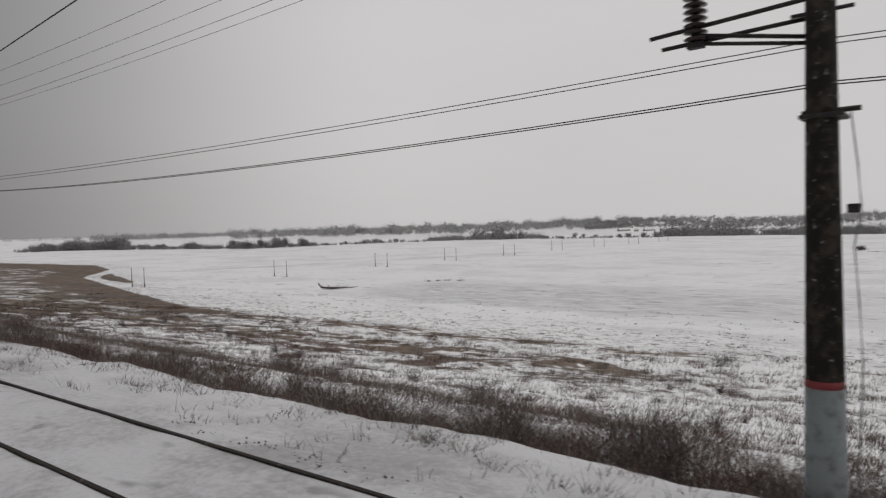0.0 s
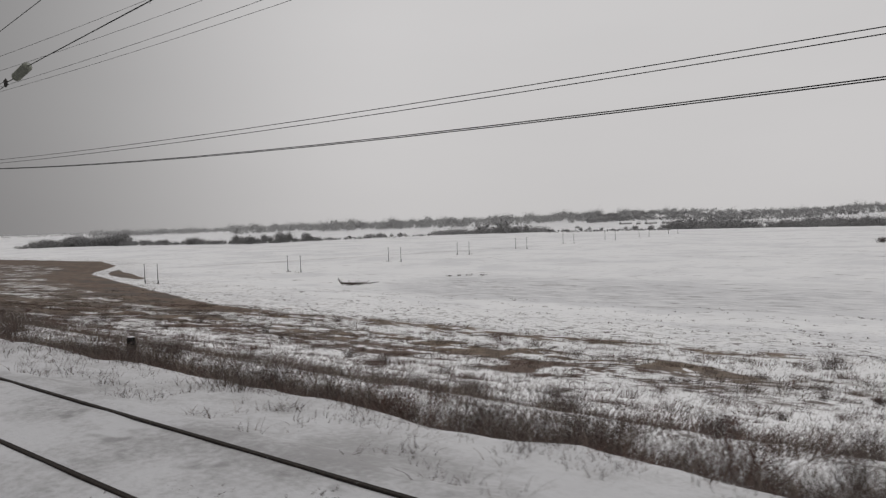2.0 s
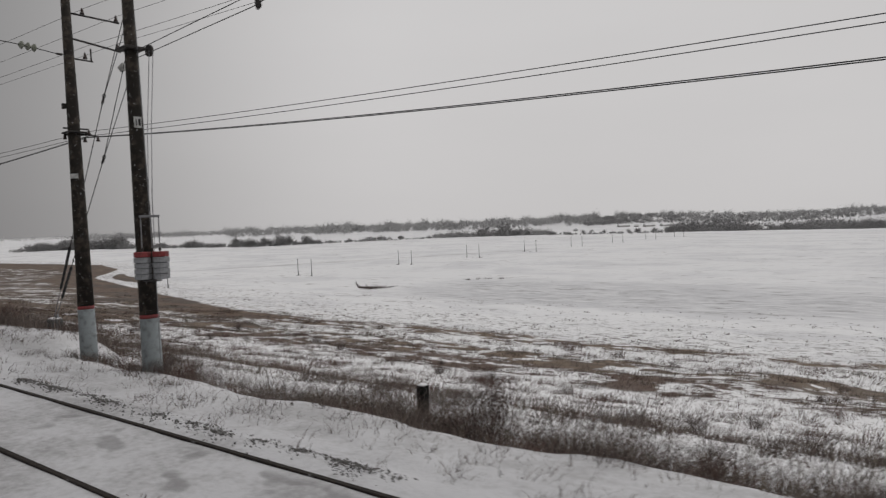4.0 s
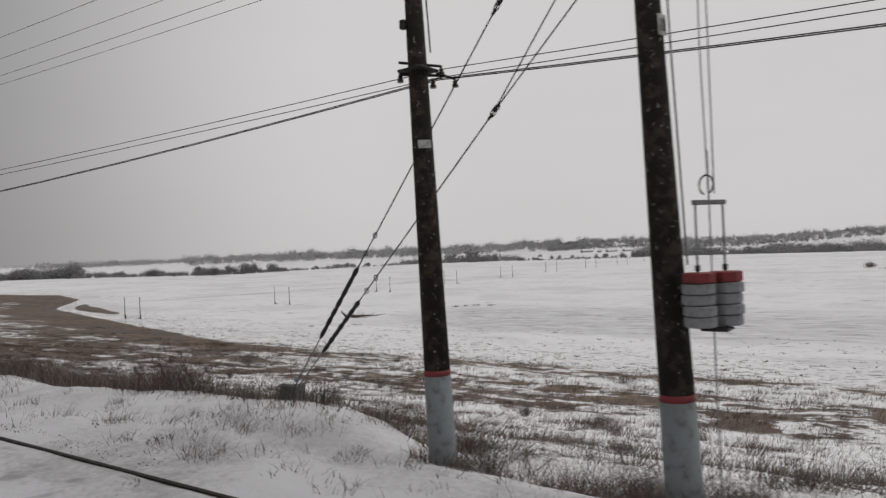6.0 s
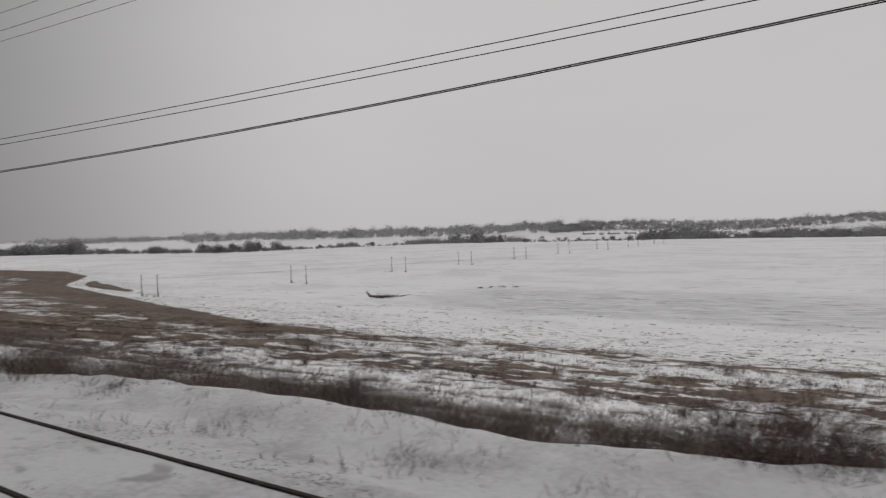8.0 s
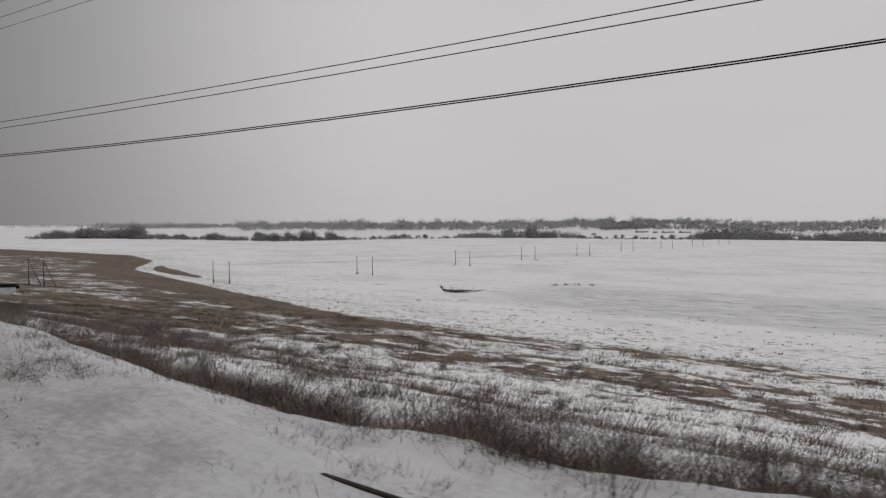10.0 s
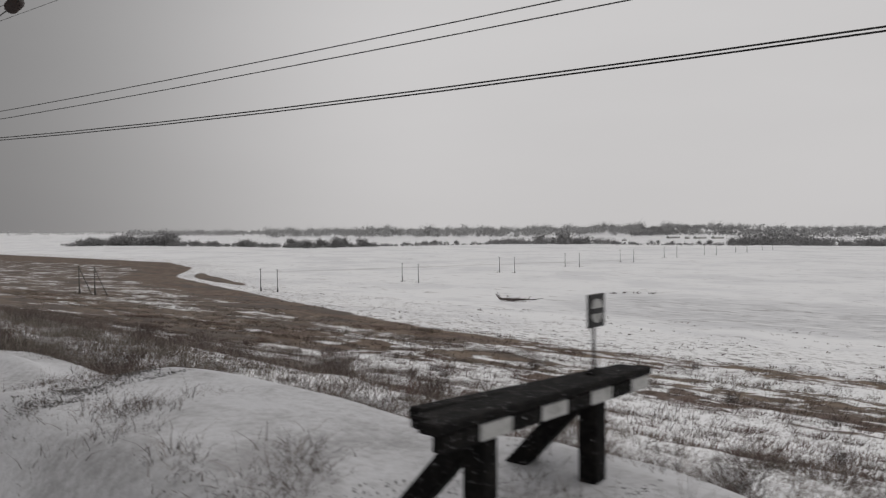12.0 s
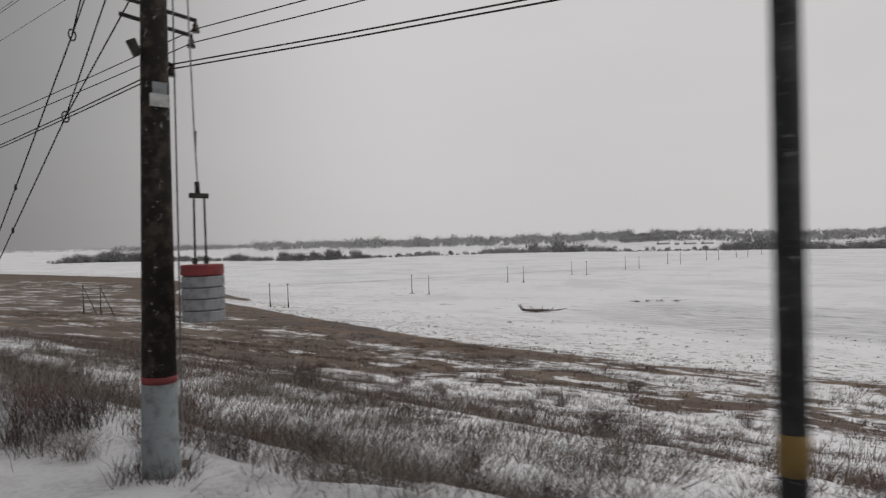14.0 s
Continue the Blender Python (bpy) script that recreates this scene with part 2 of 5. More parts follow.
    clod = math_node(n, l, "MAXIMUM", clod, math_node(n, l, "MULTIPLY", span(n, l, grit, 0.58, 0.64), span(n, l, out, 48.0, 6.0, 0.0, 0.8)))
    fbare = math_node(n, l, "MAXIMUM", fur, clod)
    # a trodden way across the field
    way = math_node(n, l, "ADD", math_node(n, l, "ADD", Y, math_node(n, l, "MULTIPLY", X, 0.5)), math_node(n, l, "MULTIPLY", wob, 0.5))
    way = math_node(n, l, "ABSOLUTE", math_node(n, l, "SUBTRACT", way, 477.0))
    way = math_node(n, l, "MULTIPLY", span(n, l, way, 8.0, 2.0), math_node(n, l, "MULTIPLY", span(n, l, X, 210.0, 260.0), span(n, l, X, 520.0, 400.0)))
    fbare = math_node(n, l, "MAXIMUM", fbare, math_node(n, l, "MULTIPLY", way, span(n, l, lump, 0.3, 0.7, 0.12, 0.34)))
    amount = n.new("ShaderNodeMix")
    amount.data_type = "FLOAT"
    for i, v in ((0, field), (2, bare), (3, fbare)):
        l.new(v, amount.inputs[i])
    # greyer snow near the line: trackside soot plus window dimming put into the colour
    soot_and_dim = span(n, l, X, 14.0, 5.0)
    snow = blend(n, l, mid_n, (0.73, 0.73, 0.74), (0.84, 0.84, 0.845))
    drift = noise_node(n, l, stretched(n, l, geo, 0.03, 0.018, 1.0), 1.0, 6.0, 0.6)
    snow = blend(n, l, math_node(n, l, "MULTIPLY", span(n, l, drift, 0.44, 0.62), field), snow, (0.68, 0.68, 0.695))
    dirt = math_node(n, l, "ADD", math_node(n, l, "MULTIPLY", tuft_n, 0.4), math_node(n, l, "MULTIPLY", fine, 0.25))
    dirt = span(n, l, math_node(n, l, "ADD", dirt, math_node(n, l, "MULTIPLY", lump, 0.35)), 0.44, 0.62)
    # a wind-scoured stretch of the field, where stubble greys the snow
    swept = math_node(n, l, "MULTIPLY", span(n, l, math_node(n, l, "ADD", out, math_node(n, l, "MULTIPLY", wob, 1.6)), 48.0, 78.0), span(n, l, math_node(n, l, "ADD", out, math_node(n, l, "MULTIPLY", wob, 1.6)), 150.0, 112.0))
    swept = math_node(n, l, "MULTIPLY", swept, math_node(n, l, "MULTIPLY", span(n, l, Y, -60.0, 10.0), span(n, l, Y, 165.0, 120.0)))
    swept = math_node(n, l, "MULTIPLY", swept, span(n, l, furrow, 0.38, 0.60, 0.25, 1.0))
    snow = blend(n, l, math_node(n, l, "MULTIPLY", swept, field), snow, (0.52, 0.52, 0.535))
    snow = blend(n, l, soot_and_dim, snow, blend(n, l, dirt, (0.53, 0.53, 0.545), (0.31, 0.305, 0.31)))
    # grey trodden spots between the rails
    trod = span(n, l, noise_node(n, l, stretched(n, l, geo, 1.0, 0.8, 1.0), 1.5, 2.0, 0.5), 0.60, 0.69, 0.0, 0.6)
    trod = math_node(n, l, "MULTIPLY", trod, math_node(n, l, "MULTIPLY", span(n, l, X, 3.55, 3.75), span(n, l, X, 5.0, 4.8)))
    snow = blend(n, l, math_node(n, l, "MULTIPLY", trod, span(n, l, Y, 26.0, 22.0)), snow, (0.17, 0.165, 0.165))
    col = blend(n, l, amount.outputs[0], snow, under)
    l.new(col, b.inputs["Base Color"])
    b.inputs["Roughness"].default_value = 0.85
    h = math_node(n, l, "ADD", math_node(n, l, "MULTIPLY", mid_n, 0.7), math_node(n, l, "MULTIPLY", fine, 0.3))
    h = math_node(n, l, "ADD", h, math_node(n, l, "MULTIPLY", amount.outputs[0], 0.35))
    bump(n, l, h, b, 0.5, 0.12)
    return m


GROUND = ground_material()
SNOW = worn("settled_snow", (0.84, 0.84, 0.85), (0.76, 0.76, 0.77), 3.0, 0.85)
# the mast's flecks paint in bright drops on the window glass
MAST = worn("tarred_concrete", (0.020, 0.017, 0.0145), (0.060, 0.049, 0.040), 5.0, 0.85, bumpy=0.4, flecks=11.0, gloss=0.2)
GREY_PAINT = worn("blue_grey_paint", (0.225, 0.25, 0.26), (0.12, 0.13, 0.135), 5.0, 0.75, lo=0.48, hi=0.70)
RED_PAINT = worn("faded_red_paint", (0.24, 0.040, 0.042), (0.14, 0.034, 0.034), 7.0, 0.7)
YELLOW = worn("ochre_paint", (0.20, 0.125, 0.03), (0.14, 0.09, 0.03), 9.0, 0.65)
IRON = worn("dark_iron", (0.028, 0.026, 0.026), (0.055, 0.045, 0.040), 12.0, 0.6, 0.3)
RAIL = worn("rusty_rail", (0.022, 0.018, 0.016), (0.040, 0.030, 0.024), 14.0, 0.75, 0.1, gloss=0.2, flecks=4.0)
WIRE = worn("weathered_wire", (0.012, 0.012, 0.012), (0.02, 0.019, 0.019), 10.0, 0.7)
STEEL = worn("galvanised_steel", (0.26, 0.26, 0.27), (0.18, 0.18, 0.19), 10.0, 0.5, 0.5)
PORCELAIN = worn("brown_porcelain", (0.038, 0.023, 0.019), (0.026, 0.017, 0.015), 8.0, 0.3)
GLASS_INS = worn("pale_insulator_glass", (0.20, 0.21, 0.17), (0.13, 0.135, 0.11), 8.0, 0.3)
PALE_DISC = worn("white_insulator_glass", (0.40, 0.40, 0.38), (0.28, 0.28, 0.27), 8.0, 0.3)
CONCRETE = worn("grey_concrete", (0.27, 0.285, 0.295), (0.19, 0.20, 0.205), 8.0, 0.85)
WEIGHT = worn("cast_concrete_weight", (0.29, 0.297, 0.31), (0.20, 0.206, 0.215), 9.0, 0.85)
TIMBER = worn("tarred_timber", (0.010, 0.0095, 0.0095), (0.020, 0.018, 0.017), 9.0, 0.9, bumpy=0.6, flecks=24.0, gloss=0.1)
WHITE_PAINT = worn("old_white_paint", (0.54, 0.54, 0.53), (0.34, 0.34, 0.33), 8.0, 0.7)
BLACK_PAINT = worn("black_paint", (0.015, 0.015, 0.016), (0.03, 0.03, 0.03), 8.0, 0.55)
POLE_WOOD = worn("grey_pole_wood", (0.12, 0.117, 0.114), (0.08, 0.078, 0.076), 3.0, 0.85)
BRUSH = stems("dry_brush", [(0.048, 0.038, 0.034), (0.088, 0.069, 0.061), (0.14, 0.111, 0.097), (0.24, 0.198, 0.170)])
BRUSH_PALE = stems("grey_brush", [(0.06, 0.051, 0.045), (0.12, 0.102, 0.088), (0.20, 0.172, 0.147), (0.28, 0.245, 0.205)])
STRAW = stems("dry_grass", [(0.06, 0.05, 0.042), (0.12, 0.10, 0.08), (0.22, 0.18, 0.13)])
TWIG = stems("bare_twigs", [(0.042, 0.034, 0.032), (0.080, 0.060, 0.054), (0.13, 0.098, 0.086)])
RUSSET = stems("russet_weeds", [(0.060, 0.036, 0.031), (0.105, 0.063, 0.052), (0.17, 0.108, 0.086)])
# greys of the far woods and trees hold the distance haze as colour
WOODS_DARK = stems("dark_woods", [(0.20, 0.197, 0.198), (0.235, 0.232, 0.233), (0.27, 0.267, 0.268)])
WOODS = stems("haze_grey_woods", [(0.255, 0.252, 0.253), (0.29, 0.287, 0.288), (0.325, 0.322, 0.323)])
TREE = stems("haze_grey_twigs", [(0.16, 0.157, 0.157), (0.20, 0.197, 0.197), (0.25, 0.247, 0.248)])
WOODS_FAR = stems("haze_pale_woods", [(0.40, 0.398, 0.40), (0.435, 0.433, 0.435), (0.47, 0.468, 0.47)])
WOODS_HAZE = stems("haze_white_woods", [(0.43, 0.427, 0.43), (0.50, 0.497, 0.50), (0.57, 0.567, 0.57)])
STONE = stems("ballast_stone", [(0.06, 0.055, 0.052), (0.11, 0.105, 0.10), (0.18, 0.175, 0.17)])
HOUSE = worn("plain_house_wall", (0.46, 0.45, 0.44), (0.36, 0.35, 0.345), 0.4, 0.85)


# ---- the lie of the land ----
def smooth(a, b, v):
    u = np.clip((v - a) / (b - a), 0, 1)
    return u * u * (3 - 2 * u)


PX = (-5000, -60, -8, -3, 2.4, 2.9, 5.5, 6.0, 8.0, 8.4, 9.6, 10.6, 12, 14, 19.5, 26, 33, 46, 66, 89, 134, 184, 225, 300, 450, 560, 900, 5200)
PZ = (-6, -4.5, -3.05, -2.98, -2.94, -2.764, -2.764, -2.93, -3.12, -3.25, -3.85, -4.05, -4.1, -4.55, -6.3, -8.6, -10.4, -13.2, -16.0, -18.3, -21.2, -23.6, -23.2, -23.0, -22.4, -21.6, -21.5, -21.5)
# distance of the field's far brow by heading, and the land beyond it
BH = (0, 23, 30, 37, 52, 68, 85, 120)
BD = (1300, 1290, 1080, 900, 1000, 900, 790, 760)
EY = (-400, -4, -1, 0, 0.75, 1.6, 2.6, 4, 6, 8, 11, 15.7, 20, 24, 27, 29, 32, 36, 41, 46, 60, 400)
EX = (0.0, 0.0, 0.0, 0.15, 0.65, 1.05, 1.25, 1.25, 1.0, 0.5, 0.2, 0.3, -0.2, -0.8, -1.05, -1.05, -0.85, -0.35, -0.35, -1.5, -1.7, -1.7)


def waves(x, y, size, seed):
    """Smooth unevenness, about one unit high, with features of that size."""
    r = np.random.RandomState(seed)
    v = np.zeros(np.broadcast(x, y).shape)
    for i in range(7):
        a, k, p = r.uniform(0, 2 * np.pi), 2 * np.pi / (size * r.uniform(0.6, 1.8)), r.uniform(0, 6.28)
        v = v + np.sin(k * (x * np.cos(a) + y * np.sin(a)) + p + 0.8 * np.sin(0.37 * k * (x * np.sin(a) - y * np.cos(a))))
    return v / 7


def ground_z(x, y):
    x, y = np.asarray(x, float), np.asarray(y, float)
    shift = np.interp(y, EY, EX) * (1 - smooth(9, 17, x)) * smooth(4.5, 6.5, x)
    wig = 0.35 * waves(x * 0, y, 5, 3) * smooth(6.5, 8, x) * (1 - smooth(10, 14, x))
    z = np.interp(x - shift - wig, PX, PZ)
    z = z + 0.30 * smooth(0.4, 2.4, y) * (1 - smooth(26, 34, y)) * smooth(6.5, 8.4, x) * (1 - smooth(9.6, 11.4, x))
    near = smooth(5.3, 6.5, x)
    z = z + 0.05 * waves(x, y, 1.6, 5) * (0.35 + 0.65 * near) * (1 - smooth(150, 260, np.hypot(x, y)))
    z = z + 0.055 * waves(x, y, 0.7, 6) * smooth(5.3, 6.2, x) * (1 - smooth(14, 20, x))
    z = z + 0.16 * waves(x, y, 5.5, 9) * smooth(11, 18, x)
    z = z + 0.45 * waves(x, y, 26, 11) * smooth(20, 60, x)
    far = np.hypot(x, y + 12.7)
    brow = np.interp(np.degrees(np.arctan2(x, y + 12.7)), BH, BD)
    over = np.clip(far - brow, 0, None)
    z = z - 15 * smooth(0, 650, over) * smooth(0, 200, x)
    z = z + 27 * smooth(2250, 2900, far) + 10 * smooth(3300, 4800, far)
    z = z + 1.5 * waves(x, y, 420, 13) * smooth(1100, 1600, far)
    # the heap round the end of the siding
    heap = smooth(24, 33, y) * (1 - smooth(41.5, 46.5, y)) * smooth(1.6, 3.0, x) * (1 - smooth(5.6, 7.6, x))
    z = z + heap * (0.78 + 0.16 * waves(x, y, 3.2, 21))
    z = z - 0.15 * np.exp(-((x - 3.45) / 0.75) ** 2 - ((y - 35.3) / 1.0) ** 2)
    bank = smooth(46, 48, y) * (1 - smooth(50.5, 52.5, y)) * smooth(4.4, 5.2, x) * (1 - smooth(6, 7, x))
    z = z + 0.25 * bank
    # low rises with woods, far off
    for a0, d0, wa, wd, h in ((67.5, 2500, 6.5, 420, 20), (72, 2700, 4.0, 300, 8), (93, 2500, 11, 420, 30)):
        ang = np.degrees(np.arctan2(x, y + 12.7))
        z = z + h * np.exp(-((ang - a0) / wa) ** 2 - ((far - d0) / wd) ** 2)
    return z


def axis(*runs):
    v = []
    for a, b, k in runs:
        v += list(np.linspace(a, b, k, endpoint=False))
    return np.array(v + [runs[-1][1]])


def make_mesh(name, verts, faces, mat, smooth_it=False):
    me = bpy.data.meshes.new(name)
    me.from_pydata(verts, [], faces)
    if smooth_it:
        me.polygons.foreach_set("use_smooth", [True] * len(me.polygons))
    me.materials.append(mat)
    me.update()
    return me


def build_ground():
    xs = np.concatenate([-np.geomspace(4900, 14, 16), axis((-10, 1.6, 8), (1.6, 13, 66), (13, 40, 62), (40, 100, 70)), np.geomspace(101, 4900, 120)])
    ys = np.concatenate([-np.geomspace(4900, 66, 34), axis((-64, 76, 330)), np.geomspace(77, 4900, 130)])
    gx, gy = np.meshgrid(xs, ys, indexing="ij")
    gz = ground_z(gx, gy)
    verts = np.stack([gx, gy, gz], -1).reshape(-1, 3).tolist()
    a, b = len(xs), len(ys)
    i, j = np.meshgrid(np.arange(a - 1), np.arange(b - 1), indexing="ij")
    q = (i * b + j).ravel()
    faces = np.stack([q, q + b, q + b + 1, q + 1], -1).tolist()
    ob = new("ground", make_mesh("ground", verts, faces, GROUND, True))
    tagged(ob, "snow-covered ground with dry grass showing, sloping down to a wide field", "ground", kind="structure")


build_ground()


# ---- shape helpers ----
def part(name, bm, mat, parent=None, label=""):
    me = bpy.data.meshes.new(name)
    bm.to_mesh(me)
    bm.free()
    me.materials.append(mat)
    ob = new(name, me)
    if parent:
        ob.parent = parent
    if label:
        tagged(ob, label)
    return ob


def thing(name, place, label, category, group="", kind=""):
    ob = new(name)
    ob.location = place
    ob.empty_display_size = 0.2
    return tagged(ob, label, category, group, kind)


def tube(bm, pts, radii, sides=12, caps=True):
    """A round bar along pts; radii one number or one a point."""
    pts = [Vector(p) for p in pts]
    if isinstance(radii, (int, float)):
        radii = [radii] * len(pts)
    rings = []
    for i, p in enumerate(pts):
        d = (pts[min(i + 1, len(pts) - 1)] - pts[max(i - 1, 0)]).normalized()
        u = d.orthogonal().normalized() if abs(d.z) < 0.999 else Vector((1, 0, 0))
        if abs(d.z) < 0.999:
            u = d.cross(Vector((0, 0, 1))).normalized()
        w = d.cross(u)
        rings.append([bm.verts.new(p + radii[i] * (math.cos(2 * math.pi * k / sides) * u + math.sin(2 * math.pi * k / sides) * w)) for k in range(sides)])
    for a, b in zip(rings, rings[1:]):
        for k in range(sides):
            f = bm.faces.new((a[k], a[(k + 1) % sides], b[(k + 1) % sides], b[k]))
            f.smooth = sides > 6
    if caps:
        bm.faces.new(rings[0][::-1])
        bm.faces.new(rings[-1])
    return bm


def box(bm, centre, size, m=None, bevel=0.01):
    r = bmesh.ops.create_cube(bm, size=1)
    vs = r["verts"]
    for v in vs:
        v.co = Vector((v.co.x * size[0], v.co.y * size[1], v.co.z * size[2]))
    if bevel:
        es = list({e for v in vs for e in v.link_edges})
        vs = list({v for f in bmesh.ops.bevel(bm, geom=es, offset=bevel, segments=1, affect="EDGES")["faces"] for v in f.verts})
    for v in vs:
        v.co = (m @ v.co if m else v.co) + Vector(centre)
    return bm


def ring(bm, centre, radius, thick, turn):
    m = Matrix.Translation(centre) @ turn
    rows = []
    for i in range(14):
        a = 2 * math.pi * i / 14
        rows.append([bm.verts.new(m @ Vector(((radius + thick * math.cos(b)) * math.cos(a), (radius + thick * math.cos(b)) * math.sin(a), thick * math.sin(b)))) for b in (0, 1.57, 3.14, 4.71)])
    for i in range(14):
        for k in range(4):
            bm.faces.new((rows[i][k], rows[(i + 1) % 14][k], rows[(i + 1) % 14][(k + 1) % 4], rows[i][(k + 1) % 4]))
    return bm


def solid(fn, *a, **k):
    return fn(bmesh.new(), *a, **k)


def sagging(p, q, sag, n=14):
    p, q = Vector(p), Vector(q)
    return [p.lerp(q, i / n) - Vector((0, 0, 4 * sag * (i / n) * (1 - i / n))) for i in range(n + 1)]


def disc_string(bm, p, q, count, r):
    """A string of insulator discs from p to q."""
    p, q = Vector(p), Vector(q)
    d = (q - p).normalized()
    step = (q - p).length / count
    pts, radii = [], []
    for i in range(count):
        c = p + d * step * (i + 0.5)
        pts += [c - d * step * 0.42, c - d * step * 0.15, c + d * step * 0.05, c + d * step * 0.42]
        radii += [r * 0.35, r, r * 0.92, r * 0.3]
    return tube(bm, pts, radii, 12)


# ---- the siding ----
RZ = -2.737


def rail(x, y0, y1):
    prof = [(-0.075, -0.18), (0.075, -0.18), (0.075, -0.165), (0.012, -0.145), (0.010, -0.05), (0.036, -0.038), (0.036, -0.006), (0.028, 0.0), (-0.028, 0.0), (-0.036, -0.006), (-0.036, -0.038), (-0.010, -0.05), (-0.012, -0.145), (-0.075, -0.165)]
    bm = bmesh.new()
    rows = [[bm.verts.new((px, y, pz)) for px, pz in prof] for y in np.linspace(y0, y1, 40)]
    for a, b in zip(rows, rows[1:]):
        for k in range(len(prof)):
            bm.faces.new((a[k], b[k], b[(k + 1) % len(prof)], a[(k + 1) % len(prof)]))
    ob = part("rail", bm, RAIL)
    ob.location = (x, 0, RZ)
    tagged(ob, "dark rusty steel rail lying half buried in snow", "rail", "rails of the siding")


rail(3.457, -140, 34.6)
rail(5.047, -140, 34.6)


# ---- masts ----
def mast(x, y, z0, top, r0, red_z, label, lean=0.0):
    """A tapered concrete mast with a painted foot and a red band, leaning along the line by that many degrees."""
    t = thing("railway_mast", (x, y, z0), label, "mast", "masts along the railway")
    t.rotation_euler = (radians(lean), 0, 0)
    h = top - z0
    taper = 0.011
    rad = lambda z: r0 - taper * (z - z0)
    zr = red_z - z0
    part("painted_foot", solid(tube, [(0, 0, -0.6), (0, 0, 0.0), (0, 0, zr)], [r0 + 0.004, r0 + 0.004, rad(red_z) + 0.004], 28), GREY_PAINT, t, "foot painted pale blue-grey")
    part("red_band", solid(tube, [(0, 0, zr), (0, 0, zr + 0.085)], [rad(red_z) + 0.005, rad(red_z) + 0.004], 28), RED_PAINT, t, "narrow red painted band")
    part("shaft", solid(tube, [(0, 0, zr + 0.085), (0, 0, zr + 2.0), (0, 0, h)], [rad(red_z), rad(red_z) - 2 * taper, rad(top)], 28), MAST, t, "nearly black tapered concrete shaft")
    return t


def plate(t, at, size, normal_yaw, mat, label, name="plate"):
    m = Matrix.Rotation(radians(normal_yaw), 4, "Z")
    p = part(name, solid(box, (0, 0, 0), (size[0], 0.006, size[1]), m, 0), mat, t, label)
    p.location = at
    return p


def pin_insulator(t, at, r=0.045, h=0.14):
    p = part("insulator", solid(tube, [(0, 0, 0), (0, 0, h * 0.3), (0, 0, h * 0.35), (0, 0, h * 0.6), (0, 0, h * 0.65), (0, 0, h)], [r, r * 0.95, r * 0.6, r * 0.8, r * 0.5, r * 0.35], 12), PORCELAIN, t, "small brown porcelain insulator")
    p.location = at
    return p


def bar(t, a, b, r, mat=None, name="bracket", label=""):
    return part(name, solid(tube, [a, b], r, 8), mat or IRON, t, label)


def steps_box(t, at, size, mat, name, label):
    p = part(name, solid(box, (0, 0, 0), size, None, 0.008), mat, t, label)
    p.location = at
    return p


FEED = "dark concrete railway mast, grey foot, red band"
m0 = mast(8.64, -42.2, -3.35, 7.2, 0.215, -1.92, FEED + " and switch bracket")
m1 = mast(8.57, -0.34, -3.3, 7.0, 0.215, -1.92, FEED + ", white plate", -1.6)
m2 = mast(8.28, -4.03, -3.32, 7.4, 0.220, -1.92, FEED + ", beside tension weights", -1.9)
m3 = mast(4.27, 53.66, -2.98, 7.4, 0.215, -1.63, FEED + ", in dry brush", 1.7)

# switch bracket on the first mast
for a, b, r in (((-0.10, -0.15, 5.76), (0.05, 1.95, 5.67), 0.028), ((0.12, 0.05, 5.36), (-0.05, 1.40, 5.60), 0.026), ((0.12, 0.05, 5.29), (-0.05, 1.25, 5.47), 0.024), ((0.10, 0.10, 5.58), (0.05, 1.80, 5.51), 0.027), ((0.05, -0.32, 5.62), (0.0, 0.3, 5.60), 0.024)):
    bar(m0, a, b, r)
p = part("insulator", solid(disc_string, (0, 0, 0), (0.0, 0.0, 0.66), 8, 0.145), PORCELAIN, m0, "large brown porcelain post insulator")
p.location = (0.0, 1.36, 5.52)
steps_box(m0, (0.0, 1.36, 5.48), (0.12, 0.2, 0.08), IRON, "clamp", "")
bar(m0, (0.0, -0.38, 4.50), (0.0, 0.2, 4.50), 0.03)
steps_box(m0, (0.02, -0.02, 4.44), (0.44, 0.44, 0.05), IRON, "clamp_band", "iron band round the shaft")
steps_box(m0, (0.0, -0.30, 3.42), (0.10, 0.12, 0.10), IRON, "junction_box", "small dark junction box")
part("cable", solid(tube, [(0.08, -0.27, 4.5), (0.09, -0.33, 3.9), (0.09, -0.36, 3.45), (0.08, -0.29, 3.0), (0.09, -0.33, 2.4), (0.09, -0.36, 1.7), (0.08, -0.3, 0.0)], 0.010, 6), STEEL, m0, "thin grey cable hanging down the shaft")
for dx, z in ((0.64, 5.42), (0.54, 5.33), (0.61, 4.92), (0.64, 4.88)):
    pin_insulator(m0, (dx, 0, z - 0.12))
    bar(m0, (0.1, 0, z - 0.12), (dx + 0.02, 0, z - 0.12), 0.015)

# low wires' brackets and plate on the second mast
steps_box(m1, (0, 0, 6.05), (0.46, 0.46, 0.04), IRON, "clamp_band", "iron band round the shaft")
bar(m1, (-0.16, 0.24, 6.20), (0.26, -0.26, 6.12), 0.022)
bar(m1, (-0.14, 0.26, 6.02), (0.32, -0.28, 5.98), 0.022)
bar(m1, (0.2, -0.2, 6.02), (0.44, -0.40, 5.92), 0.02)
for at in ((0.43, -0.39, 5.80), (-0.13, 0.25, 5.90), (0.26, -0.26, 5.98), (0.215, -0.12, 5.80)):
    pin_insulator(m1, at, 0.05, 0.15)
